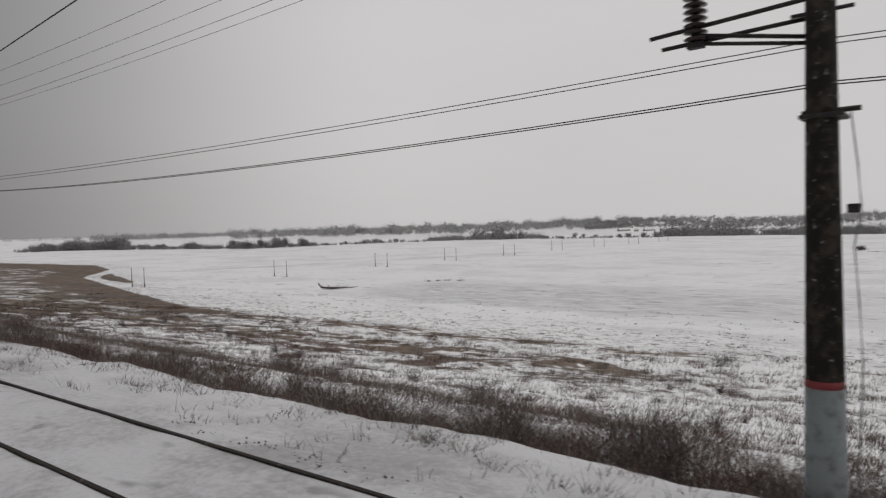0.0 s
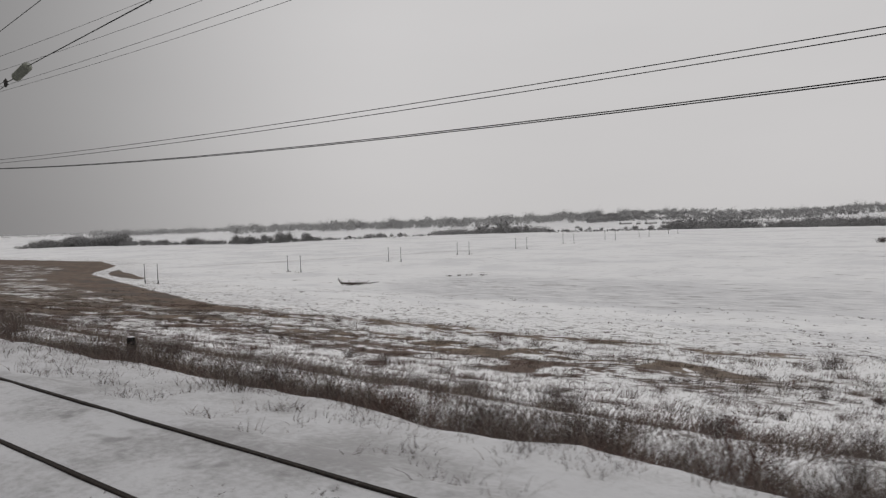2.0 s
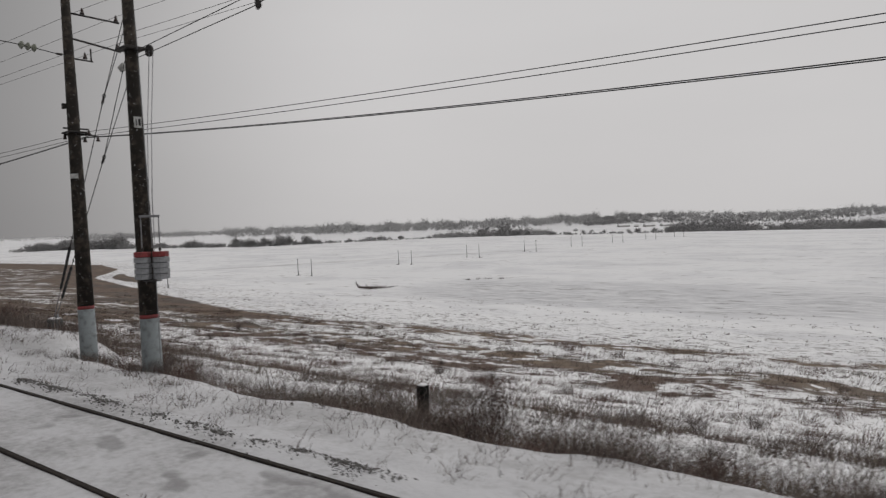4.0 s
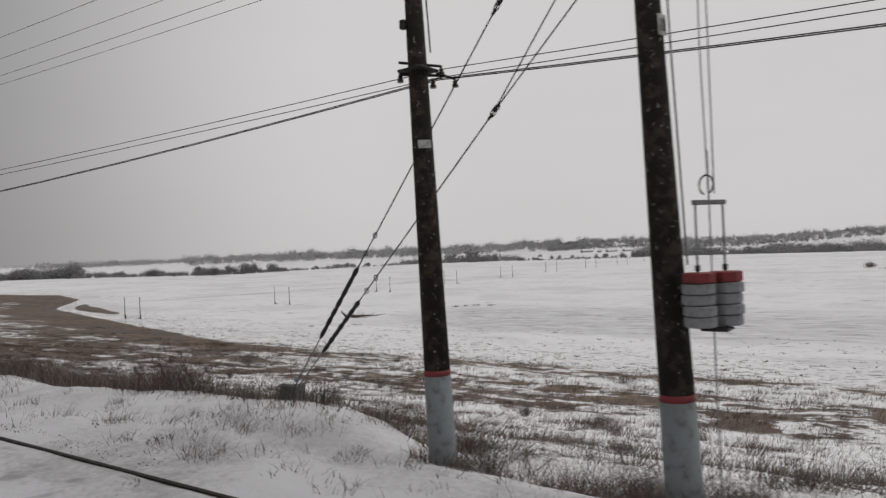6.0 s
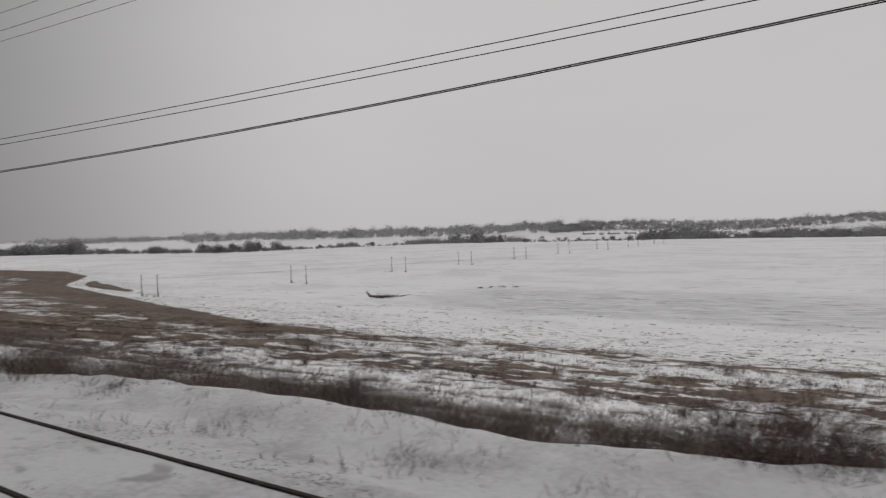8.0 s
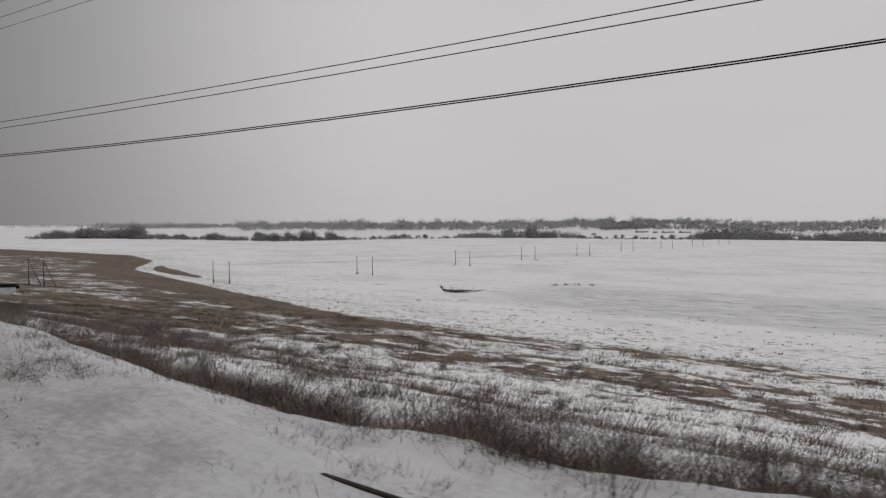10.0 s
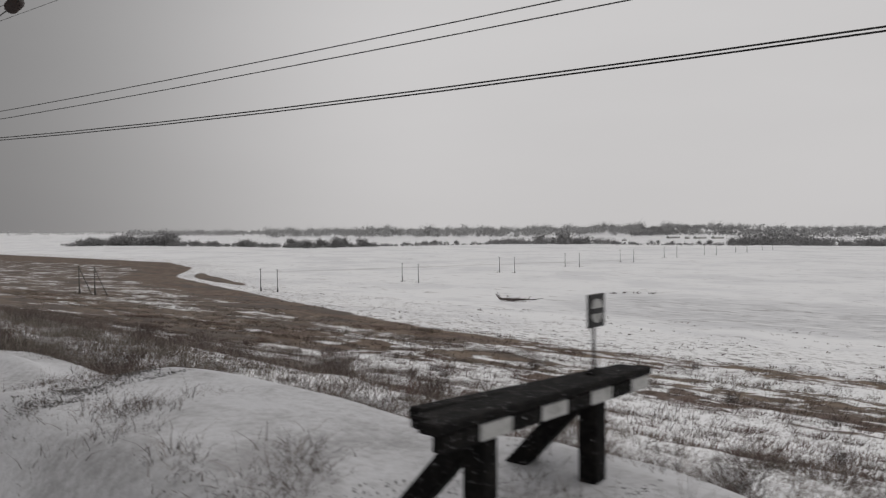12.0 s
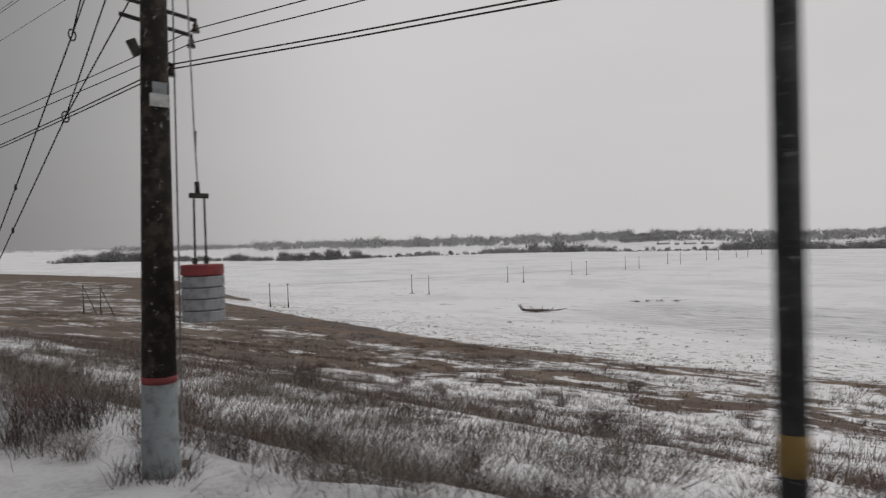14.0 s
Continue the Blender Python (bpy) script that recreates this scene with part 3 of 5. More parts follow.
plate(m1, (-0.135, -0.135, 4.89), (0.20, 0.125), -45, WHITE_PAINT, "blank white plate")
part("cable", solid(tube, [(0.04, -0.205, 7.6), (0.05, -0.205, 7.0), (0.06, -0.215, 6.3)], 0.012, 6), IRON, m1)
steps_box(m1, (-0.17, 0.10, 6.75), (0.09, 0.09, 0.14), IRON, "lug", "")
# cross-arm with pin insulators on the field side
bar(m1, (0.1, 0, 8.02), (0.62, 0.0, 8.02), 0.022)
bar(m1, (0.58, 0, 8.02), (0.58, 0.0, 8.36), 0.022)
bar(m1, (0.1, 0, 8.55), (1.42, 0.0, 8.42), 0.028)
bar(m1, (0.1, 0, 9.22), (1.42, 0.0, 9.22), 0.026)
for at in ((0.42, 0, 8.06), (1.34, 0, 8.46), (0.42, 0, 9.25), (1.34, 0, 9.25)):
    pin_insulator(m1, at, 0.055, 0.17)
# cross wire with an insulator string towards the line
steps_box(m1, (-0.24, 0.0, 8.08), (0.16, 0.05, 0.05), IRON, "lug", "")
part("insulator", solid(disc_string, (-0.78, 0, 8.13), (-1.22, 0.0, 8.16), 3, 0.105), GLASS_INS, m1, "string of three pale glass insulator discs")
part("cross_wire", solid(tube, [(-0.3, 0, 8.08), (-0.8, 0, 8.13), (-1.2, 0, 8.16), (-6, 0, 8.35), (-15, 0, 9.2)], 0.011, 6), WIRE, m1)


def number_plate(t, at, yaw):
    p = plate(t, at, (0.17, 0.25), yaw, WHITE_PAINT, "white plate with two dark bars")
    for dx, w in ((-0.035, 0.022), (0.035, 0.05)):
        b = part("mark", solid(box, (dx, -0.005, 0), (w, 0.004, 0.15), None, 0), BLACK_PAINT, p)
        b.rotation_euler = (0, 0, radians(yaw))


number_plate(m2, (-0.045, -0.165, 5.86), -15)

# anchor hardware on the third mast: pulley for the tension weights, guy clamps
part("pulley", solid(tube, [(0.09, -0.56, 7.42), (0.15, -0.56, 7.42)], 0.13, 20), IRON, m2, "dark iron pulley wheel")
bar(m2, (0.0, -0.1, 7.5), (0.12, -0.62, 7.44), 0.025)
steps_box(m2, (0, 0, 7.55), (0.47, 0.47, 0.06), IRON, "clamp_band", "iron band round the shaft")
steps_box(m2, (0, 0, 9.9), (0.44, 0.44, 0.06), IRON, "clamp_band", "iron band round the shaft")
part("conduit", solid(tube, [(0.02, -0.215, 8.3), (0.03, -0.235, 7.4), (0.05, -0.22, 5.6), (0.06, -0.22, 3.0)], 0.012, 6), STEEL, m2)

# the fourth mast
for z, dx in ((5.81, 0.54), (5.61, 0.48)):
    bar(m3, (-0.34, 0.16, z + 0.12), (dx, -0.03, z), 0.026)
pin_insulator(m3, (0.53, -0.03, 5.66), 0.05, 0.15)
pin_insulator(m3, (0.47, -0.03, 5.46), 0.05, 0.15)
pin_insulator(m3, (0.20, -0.03, 5.06), 0.05, 0.15)
bar(m3, (0.1, -0.03, 5.22), (0.24, -0.03, 5.20), 0.02)
lug = steps_box(m3, (-0.235, 0.02, 5.33), (0.09, 0.09, 0.2), IRON, "lug", "")
lug.rotation_euler = (0, radians(-28), 0)
bar(m3, (0.05, 0, 8.60), (2.26, 0.0, 8.46), 0.03)
bar(m3, (0.05, 0, 9.4), (2.26, 0.0, 9.34), 0.03)
for at in ((1.27, 0, 8.55), (2.19, 0, 8.50), (1.27, 0, 9.38), (2.19, 0, 9.38)):
    pin_insulator(m3, at, 0.055, 0.17)
plate(m3, (-0.035, -0.178, 4.86), (0.17, 0.15), -10, CONCRETE, "weathered grey plate")
plate(m3, (-0.045, -0.183, 4.72), (0.22, 0.15), -10, WHITE_PAINT, "blank white plate")
part("conduit", solid(tube, [(0.19, -0.06, 8.3), (0.205, -0.08, 5.5), (0.22, -0.1, 2.6), (0.23, -0.1, 0.6)], 0.012, 6), STEEL, m3, "thin grey pipe along the shaft")


# ---- tension weights ----
def weight_block(t, at, r, h, mat, turn, corners, label=""):
    bm = bmesh.new()
    n = corners
    tube(bm, [(0, 0, 0), (0, 0, 0.012), (0, 0, h - 0.012), (0, 0, h)], [r - 0.012, r, r, r - 0.012], n)
    for f in bm.faces:
        f.smooth = False
    p = part("block", bm, mat, t, label)
    p.matrix_local = Matrix.Translation(at) @ Matrix.Rotation(radians(turn), 4, "Z")
    return p


rnd = random.Random(4)
w2 = thing("tension_weights", (8.13, -4.47, -1.0), "two hanging stacks of grey concrete weights with red tops", "weights", "tension weights")
for cx, cy in ((-0.145, 0.115), (0.145, -0.115)):
    for i in range(5):
        weight_block(w2, (cx + rnd.uniform(-0.012, 0.012), cy + rnd.uniform(-0.012, 0.012), i * 0.124), 0.182, 0.115, RED_PAINT if i == 4 else WEIGHT, 8 + rnd.uniform(-6, 6), 8, "red painted top block" if i == 4 else "")
    bar(w2, (cx, cy, -0.02), (cx, cy, 1.40), 0.013, STEEL, "hanger_rod")
    steps_box(w2, (cx, cy, 0.66), (0.05, 0.05, 0.07), IRON, "nut", "")
xb = part("crossbar", solid(box, (0, 0, 0), (0.07, 0.42, 0.055), None, 0.006), STEEL, w2, "grey steel crossbar")
xb.matrix_local = Matrix.Translation((0, 0, 1.40)) @ Matrix.Rotation(radians(51), 4, "Z")
steps_box(w2, (-0.03, -0.045, -0.03), (0.3, 0.3, 0.03), IRON, "bottom_plate", "")
part("cable", solid(tube, [(0, 0, 1.42), (0.08, 0.05, 3.2), (0.24, 0.08, 5.1)], 0.008, 6), STEEL, w2, "thin grey tension cable")
part("cable", solid(tube, [(0.05, -0.05, 1.5), (0.14, -0.03, 3.4), (0.30, 0.02, 5.1)], 0.008, 6), STEEL, w2, "thin grey tension cable")
part("loose_loop", solid(tube, [(-0.03 + 0.10 * math.cos(a) + 0.02, 0.02 + 0.10 * math.cos(a), 1.60 + 0.11 * math.sin(a)) for a in np.linspace(-1.2, 4.2, 14)], 0.011, 6), IRON, w2, "loop of spare cable")
part("guide_rod", solid(tube, [(0.10, 0.02, 2.0), (0.10, 0.02, -0.9), (0.10, 0.0, -2.3)], 0.009, 6), STEEL, w2)

w3 = thing("tension_weights", (4.52, 53.02, -0.88), "hanging stack of round grey concrete weights with red top", "weights", "tension weights")
for i in range(5):
    weight_block(w3, (rnd.uniform(-0.01, 0.01), rnd.uniform(-0.01, 0.01), i * 0.135), 0.245, 0.127, RED_PAINT if i == 4 else WEIGHT, rnd.uniform(0, 20), 20, "red painted top block" if i == 4 else "")
for dx in (-0.09, 0.06):
    bar(w3, (dx, 0.02 * dx, 0.6), (dx * 0.9, 0, 1.46), 0.013, IRON, "hanger_rod")
    steps_box(w3, (dx, 0, 0.71), (0.05, 0.05, 0.07), IRON, "nut", "")
steps_box(w3, (-0.015, 0, 1.48), (0.24, 0.06, 0.06), IRON, "crossbar", "dark iron crossbar")
part("cable", solid(tube, [(-0.02, 0, 1.48), (-0.05, 0.0, 2.2), (-0.10, 0.05, 6.0), (-0.12, 0.2, 8.0)], 0.010, 6), STEEL, w3, "thin grey tension cable")
part("cable_clamp", solid(tube, [(-0.03, 0, 1.5), (-0.035, 0, 1.64)], 0.03, 8), IRON, w3)
part("cable_tail", solid(tube, [(-0.04, 0, 1.95), (-0.02, 0.02, 2.15), (-0.01, 0.03, 2.25)], 0.008, 5), IRON, w3)


# ---- guys ----
def guy(foot, mid_at, tops, label):
    """A stay: rod, insulator chain, single wire, ring, then two wires."""
    t = thing("guy_wire", foot, label, "guy wire", "guy wires")
    F = Vector(foot)
    M = Vector(mid_at) - F
    at = lambda u: M * u
    part("rod", solid(tube, [(0, 0, 0), at(0.17)], 0.012, 8), STEEL, t, "pale steel rod at the foot")
    part("insulator", solid(tube, [at(0.16 + 0.22 * k / 22) for k in range(23)], [0.016] + [0.032 + 0.010 * (k % 3 != 0) + 0.004 * (k % 5 == 0) for k in range(21)] + [0.018], 10), BLACK_PAINT, t, "thick black insulator chain")
    part("wire", solid(tube, [at(0.37), at(1.0)], 0.011, 6), WIRE, t)
    for u in (0.42, 0.47):
        part("shackle", solid(ring, at(u), 0.045, 0.010, M.to_track_quat("X", "Y").to_matrix().to_4x4()), IRON, t)
    for u, r, turn in ((1.0, 0.055, 90), (1.0 - 0.09 / M.length, 0.042, 20), (1.0 + 0.08 / M.length, 0.042, 150)):
        part("link", solid(ring, at(u), r, 0.013, M.to_track_quat("X", "Z").to_matrix().to_4x4() @ Matrix.Rotation(radians(turn), 4, "X") @ Matrix.Diagonal((1.35, 0.8, 1, 1))), IRON, t, "iron chain link")
    for q in tops:
        part("wire", solid(tube, [at(1.0), Vector(q) - F], 0.010, 6), WIRE, t)
    return t


FT = (9.42, 3.72, -2.55)
guy(FT, (8.72, -1.52, 3.47), [(8.36, -3.92, 5.45), (8.38, -3.92, 5.95)], "black steel stay wire with insulators, anchored in concrete")
guy((9.44, 3.66, -2.58), (8.70, -1.40, 1.95), [(8.36, -3.98, 4.2), (8.34, -3.88, 4.9)], "black steel stay wire with insulators, anchored in concrete")
ds = thing("stay_insulator", (8.47, -3.0, 3.98), "single pale glass disc insulator on a stay wire", "insulator")
part("disc", solid(tube, [(0.012, 0.07, -0.09), (0.004, 0.02, -0.03), (0, 0, 0), (-0.012, -0.07, 0.09)], [0.03, 0.10, 0.085, 0.025], 16), PALE_DISC, ds)
part_ins = thing("guy_wire", (5.42, 66.0, -2.95), "black steel stay wire with insulators, anchored in the ground", "guy wire", "guy wires")
O = Vector((5.42, 66.0, -2.95))
for mid_p, tops in (((4.53, 56.31, 3.18), [(4.3, 53.8, 4.9), (4.3, 53.8, 5.8)]), ((4.57, 56.72, 2.03), [(4.3, 53.8, 3.3), (4.3, 53.8, 4.25)])):
    M = Vector(mid_p) - O
    part("wire", solid(tube, [(0, 0, 0), M], 0.012, 6), WIRE, part_ins)
    part("shackle", solid(ring, M * 0.67, 0.05, 0.012, M.to_track_quat("X", "Y").to_matrix().to_4x4()), IRON, part_ins)
    part("link", solid(ring, M, 0.08, 0.014, Matrix.Rotation(radians(90), 4, "X") @ Matrix.Rotation(radians(30), 4, "Y")), IRON, part_ins, "iron ring")
    for q in tops:
        part("wire", solid(tube, [M, Vector(q) - O], 0.011, 6), WIRE, part_ins)

blk = thing("anchor_block", (9.55, 3.95, -2.56), "snow-capped grey concrete anchor block in dry brush", "anchor block")
part("block", solid(box, (0, 0, -0.33), (0.32, 0.46, 0.66), None, 0.03), worn("dark_concrete", (0.13, 0.135, 0.14), (0.09, 0.093, 0.096), 8.0, 0.85), blk)
part("snow_cap", solid(box, (0.02, 0.02, 0.018), (0.28, 0.38, 0.05), None, 0.025), SNOW, blk, "cap of fresh snow")
part("lug", solid(tube, [(0.03, -0.1, 0), (0.03, -0.1, 0.14)], 0.05, 10), CONCRETE, blk)


# ---- wires ----
def wire(name, spans, r, label, group):
    bm = bmesh.new()
    pts = []
    for p, q, s in spans:
        pts += sagging(p, q, s, 20)[(1 if pts else 0):]
    tube(bm, pts, r, 6)
    ob = part(name, bm, WIRE)
    return tagged(ob, label, "wire", group)


LOW = "thin black overhead wire strung low between the masts"
W1 = ((9.28, -42.2, 2.086), (8.80, -0.4, 2.77), (4.81, 53.45, 2.726))
W2 = ((9.18, -42.2, 2.0), (8.82, -0.4, 2.655), (4.749, 53.45, 2.537))
W3 = ((9.25, -42.2, 1.575), (8.77, -0.4, 2.625), (4.475, 53.45, 2.221))
W4 = ((9.28, -42.2, 1.543), (8.79, -0.4, 2.61), (4.472, 53.45, 2.165))
HEAVY = "thick black overhead cable strung low between the masts"
for nm, (a, b, c), s1, s2, r, lab, grp in (("overhead_wire", W1, 0.366, 0.50, 0.0068, LOW, "low wires"), ("overhead_wire", W2, 0.365, 0.48, 0.0068, LOW, "low wires"), ("overhead_cable", W3, 0.55, 0.94, 0.0085, HEAVY, "low cables"), ("overhead_cable", W4, 0.547, 0.93, 0.0085, HEAVY, "low cables")):
    wire(nm, [((a[0], -95, a[2] + 0.1), a, s1 + 0.2), (a, b, s1), (b, c, s2), (c, (c[0], 105, c[2]), s2)], r, lab, grp)
HIGH = "thin grey feeder wire high on the mast cross-arms"
for dx, za, s in ((0.42, 6.08, 0.16), (1.34, 6.08, 0.15), (0.42, 5.08, 0.10), (1.34, 5.33, 0.10)):
    wire("feeder_wire", [((8.6 + dx, -95, za), (8.6 + dx, -42.2, za - 0.12), 0.5), ((8.6 + dx, -42.2, za - 0.12), (8.57 + dx, -0.3, za), s + 0.3), ((8.57 + dx, -0.3, za), (5.12 + dx, 53.66, za + 0.3), s + 0.3), ((5.12 + dx, 53.66, za + 0.3), (5.12 + dx, 105, za), 0.5)], 0.005, HIGH, "feeder wires")

# contact line of the siding, led off to the weights
CON = "dark contact line of the siding led aside to a mast"
cw = thing("contact_line", (4.25, -60, 3.3), CON, "contact line")
L0 = Vector((4.25, -60, 3.3))
W = lambda x, y, z: Vector((x, y, z)) - L0
part("contact_wire", solid(tube, [W(4.25, -140, 3.3), W(4.25, -60, 3.3), W(4.25, -36, 3.25), W(6.62, -14.45, 3.81)], 0.010, 6), WIRE, cw)
part("insulator", solid(disc_string, W(6.62, -14.45, 3.81), W(6.85, -13.15, 3.79), 6, 0.11), GLASS_INS, cw, "pale string of insulator discs")
part("wire", solid(tube, [W(6.85, -13.15, 3.79), W(7.15, -11.72, 3.92)], 0.010, 6), WIRE, cw)
part("pulley", solid(box, W(7.15, -11.72, 3.92), (0.07, 0.16, 0.22), Matrix.Rotation(radians(-20), 4, "X"), 0.04), IRON, cw, "dark iron pulley block")
part("wire", solid(tube, [W(7.15, -11.72, 3.98), W(8.2, -4.2, 4.12)], 0.008, 6), WIRE, cw)
part("wire", solid(tube, [W(7.15, -11.72, 3.86), W(7.3, -9.65, 3.74)], 0.008, 6), WIRE, cw)
part("pulley", solid(box, W(7.3, -9.65, 3.73), (0.06, 0.14, 0.19), Matrix.Rotation(radians(-20), 4, "X"), 0.035), IRON, cw, "dark iron pulley block")
part("wire", solid(tube, [W(7.3, -9.65, 3.72), W(8.2, -4.2, 3.95)], 0.008, 6), WIRE, cw)
part("messenger_wire", solid(tube, sagging(W(4.25, -140, 5.0), W(4.25, -36, 4.7), 0.5, 12) + [W(8.1, -4.2, 5.5)], 0.009, 6), WIRE, cw)
part("dropper", solid(tube, [W(5.9, -21.0, 3.6), W(6.0, -21.0, 5.02)], 0.004, 5), WIRE, cw)
part("dropper", solid(tube, [W(4.5, -34.0, 3.29), W(4.5, -34.0, 4.74)], 0.004, 5), WIRE, cw)


# contact line of the main track, led off to the last mast
cm = thing("contact_line", (0.2, 20.0, 3.05), "dark overhead contact line led aside to the last mast", "contact line")
M0 = Vector((0.2, 20.0, 3.05))
V = lambda x, y, z: Vector((x, y, z)) - M0
part("contact_wire", solid(tube, [V(0.2, -140, 3.0), V(0.2, 20, 3.05), V(4.0, 44.4, 3.60)], 0.010, 6), WIRE, cm)
part("insulator", solid(disc_string, V(4.0, 44.4, 3.60), V(4.22, 45.35, 3.76), 5, 0.11), PORCELAIN, cm, "string of dark insulator discs")
part("wire", solid(tube, [V(4.22, 45.35, 3.76), V(4.62, 47.5, 4.08)], 0.010, 6), WIRE, cm)
part("pulley", solid(box, V(4.62, 47.5, 4.08), (0.07, 0.2, 0.24), Matrix.Rotation(radians(-20), 4, "X"), 0.04), IRON, cm, "dark iron pulley block")
for zz in (4.92, 5.2):
    part("wire", solid(tube, [V(4.62, 47.5, 4.10), V(4.34, 53.45, zz)], 0.008, 6), WIRE, cm)

# ---- end of the siding ----
bs = thing("buffer_stop", (4.25, 35.05, -2.15), "tarred timber buffer stop with white-striped beam, in snow", "buffer stop")
for sx in (-0.77, 0.73):
    part("post", solid(box, (sx, 0.0, 0.27), (0.165, 0.17, 1.34), None, 0.014), TIMBER, bs)
    part("strut", solid(box, (sx + 0.03, 0.50, 0.36), (0.15, 0.16, 1.66), Matrix.Rotation(radians(42), 4, "X"), 0.014), TIMBER, bs)
    part("packing", solid(box, (sx, -0.03, 0.90 - 0.026 * (sx + 0.77)), (0.21, 0.21, 0.09), None, 0.012), TIMBER, bs)
tilt = Matrix.Rotation(radians(2.4), 4, "Y")
part("top_plank", solid(box, (0.0, -0.13, 0.985), (2.86, 0.15, 0.065), tilt, 0.012), TIMBER, bs, "heavy black top plank")
part("top_plank", solid(box, (0.06, 0.035, 0.965), (2.74, 0.15, 0.075), tilt, 0.012), TIMBER, bs, "heavy black top plank")
part("top_plank", solid(box, (0.22, 0.19, 0.94), (2.72, 0.13, 0.07), Matrix.Rotation(radians(3.2), 4, "Y") @ Matrix.Rotation(radians(-1.5), 4, "Z"), 0.012), TIMBER, bs, "heavy black top plank")
for k in range(8):
    u = -1.22 + k * 0.345
    part("stripe_board", solid(box, (u + 0.03, -0.15, 0.893 - 0.042 * u), (0.343, 0.085, 0.105), tilt, 0.006), TIMBER if k % 2 == 0 else WHITE_PAINT, bs, "black striped board" if k % 2 == 0 else "white striped board")

sg = thing("track_end_sign", (5.03, 35.04, -1.22), "black square sign with barred white disc on thin rod", "sign")
part("rod", solid(tube, [(0, 0.02, -0.05), (0, 0.02, 0.62)], 0.012, 8), IRON, sg)
part("board", solid(box, (0, 0, 0.56), (0.27, 0.018, 0.27), None, 0.004), BLACK_PAINT, sg)
bm = bmesh.new()
tube(bm, [(0, 0, 0), (0, 0, 0.004)], 0.098, 28)
dc = part("disc", bm, WHITE_PAINT, sg, "white painted disc")
dc.matrix_local = Matrix.Translation((0, -0.010, 0.56)) @ Matrix.Rotation(radians(90), 4, "X")
part("stripe", solid(box, (0, -0.0165, 0.56), (0.20, 0.004, 0.042), None, 0), BLACK_PAINT, sg, "black stripe")

# ---- loudspeaker post ----
lp = thing("loudspeaker_post", (2.86, 46.3, -2.95), "dark steel post with coloured bands and two horn loudspeakers", "loudspeaker")
part("post", solid(tube, [(0, 0, -0.3), (0, 0, 4.76)], [0.060, 0.054], 20), worn("dark_grey_post", (0.020, 0.021, 0.023), (0.045, 0.046, 0.048), 5.0, 0.7, 0.1, flecks=22.0, gloss=0.25), lp)
part("yellow_band", solid(tube, [(0, 0, 2.02), (0, 0, 2.18)], 0.0605, 20), YELLOW, lp, "ochre painted band")
part("red_band", solid(tube, [(0, 0, 1.16), (0, 0, 1.20)], 0.0615, 20), RED_PAINT, lp, "narrow red band")


def horn(t, at, yaw, size):
    m = Matrix.Translation(at) @ Matrix.Rotation(radians(yaw), 4, "Z")
    bm = bmesh.new()
    prof = [(0.0, 0.050), (0.06, 0.052), (0.08, 0.028), (0.16, 0.034), (0.22, 0.052), (0.27, 0.078), (0.305, 0.112), (0.315, 0.118)]
    tube(bm, [m @ Vector((u * size, 0, 0)) for u, r in prof], [r * size for u, r in prof], 20, True)
    return part("horn", bm, BLACK_PAINT, t, "black flared horn")


horn(lp, (-0.03, 0.03, 4.81), 162, 1.12)
horn(lp, (0.085, 0.10, 4.80), -112, 1.16)
part("cap", solid(tube, [(0, 0, 4.70), (0, 0, 4.90)], [0.066, 0.06], 16), IRON, lp)

st = thing("marker_post", (11.09, -9.71, -4.1), "short square dark post with snow on its top", "post")
part("stump", solid(box, (0, 0, 0.30), (0.20, 0.20, 0.80), None, 0.015), TIMBER, st)
part("snow_cap", solid(box, (0, 0, 0.71), (0.17, 0.17, 0.03), None, 0.015), SNOW, st, "small cap of snow")


# ---- pole lines across the field ----
def utility_pole(x, y, h, brace):
    z = float(ground_z(x, y))
    t = thing("utility_pole", (x, y, z - 0.1), "slim grey wooden utility pole standing in the snowy field", "utility pole", "poles across the field")
    part("pole", solid(tube, [(0, 0, 0), (0, 0, h)], [0.17, 0.11], 8), POLE_WOOD, t)
    part("stub", solid(box, (0.22, 0, 0.7), (0.22, 0.22, 1.6), None, 0.02), POLE_WOOD, t, "stub at the foot")
    part("crossarm", solid(box, (0, 0, h - 0.35), (0.12, 1.3, 0.12), None, 0.01), POLE_WOOD, t)
    if brace:
        part("brace", solid(tube, [(2.6, -2.0, 0), (0.1, 0, h - 0.8)], 0.12, 8), POLE_WOOD, t, "leaning brace")
    return t


def tie(t, z, name):
    """A beam from this pole to its neighbour."""
    part(name, solid(tube, [(0, 0.4, z), (0.25, -4.7, z - 0.06), (0.5, -9.8, z)], 0.05, 8), POLE_WOOD, t, "beam tying two poles")


for px, py in ((86, 246), (149, 245.3), (226, 247), (301, 246.3), (366, 243.8), (433, 240), (502, 237.5), (563, 229), (630, 225), (700, 222)):
    first = utility_pole(px, py, 8.4, px < 100)
    if px == 149:
        tie(first, 0.9, "foot_beam")
    utility_pole(px + 0.5, py - 9.4, 8.4, px < 100)


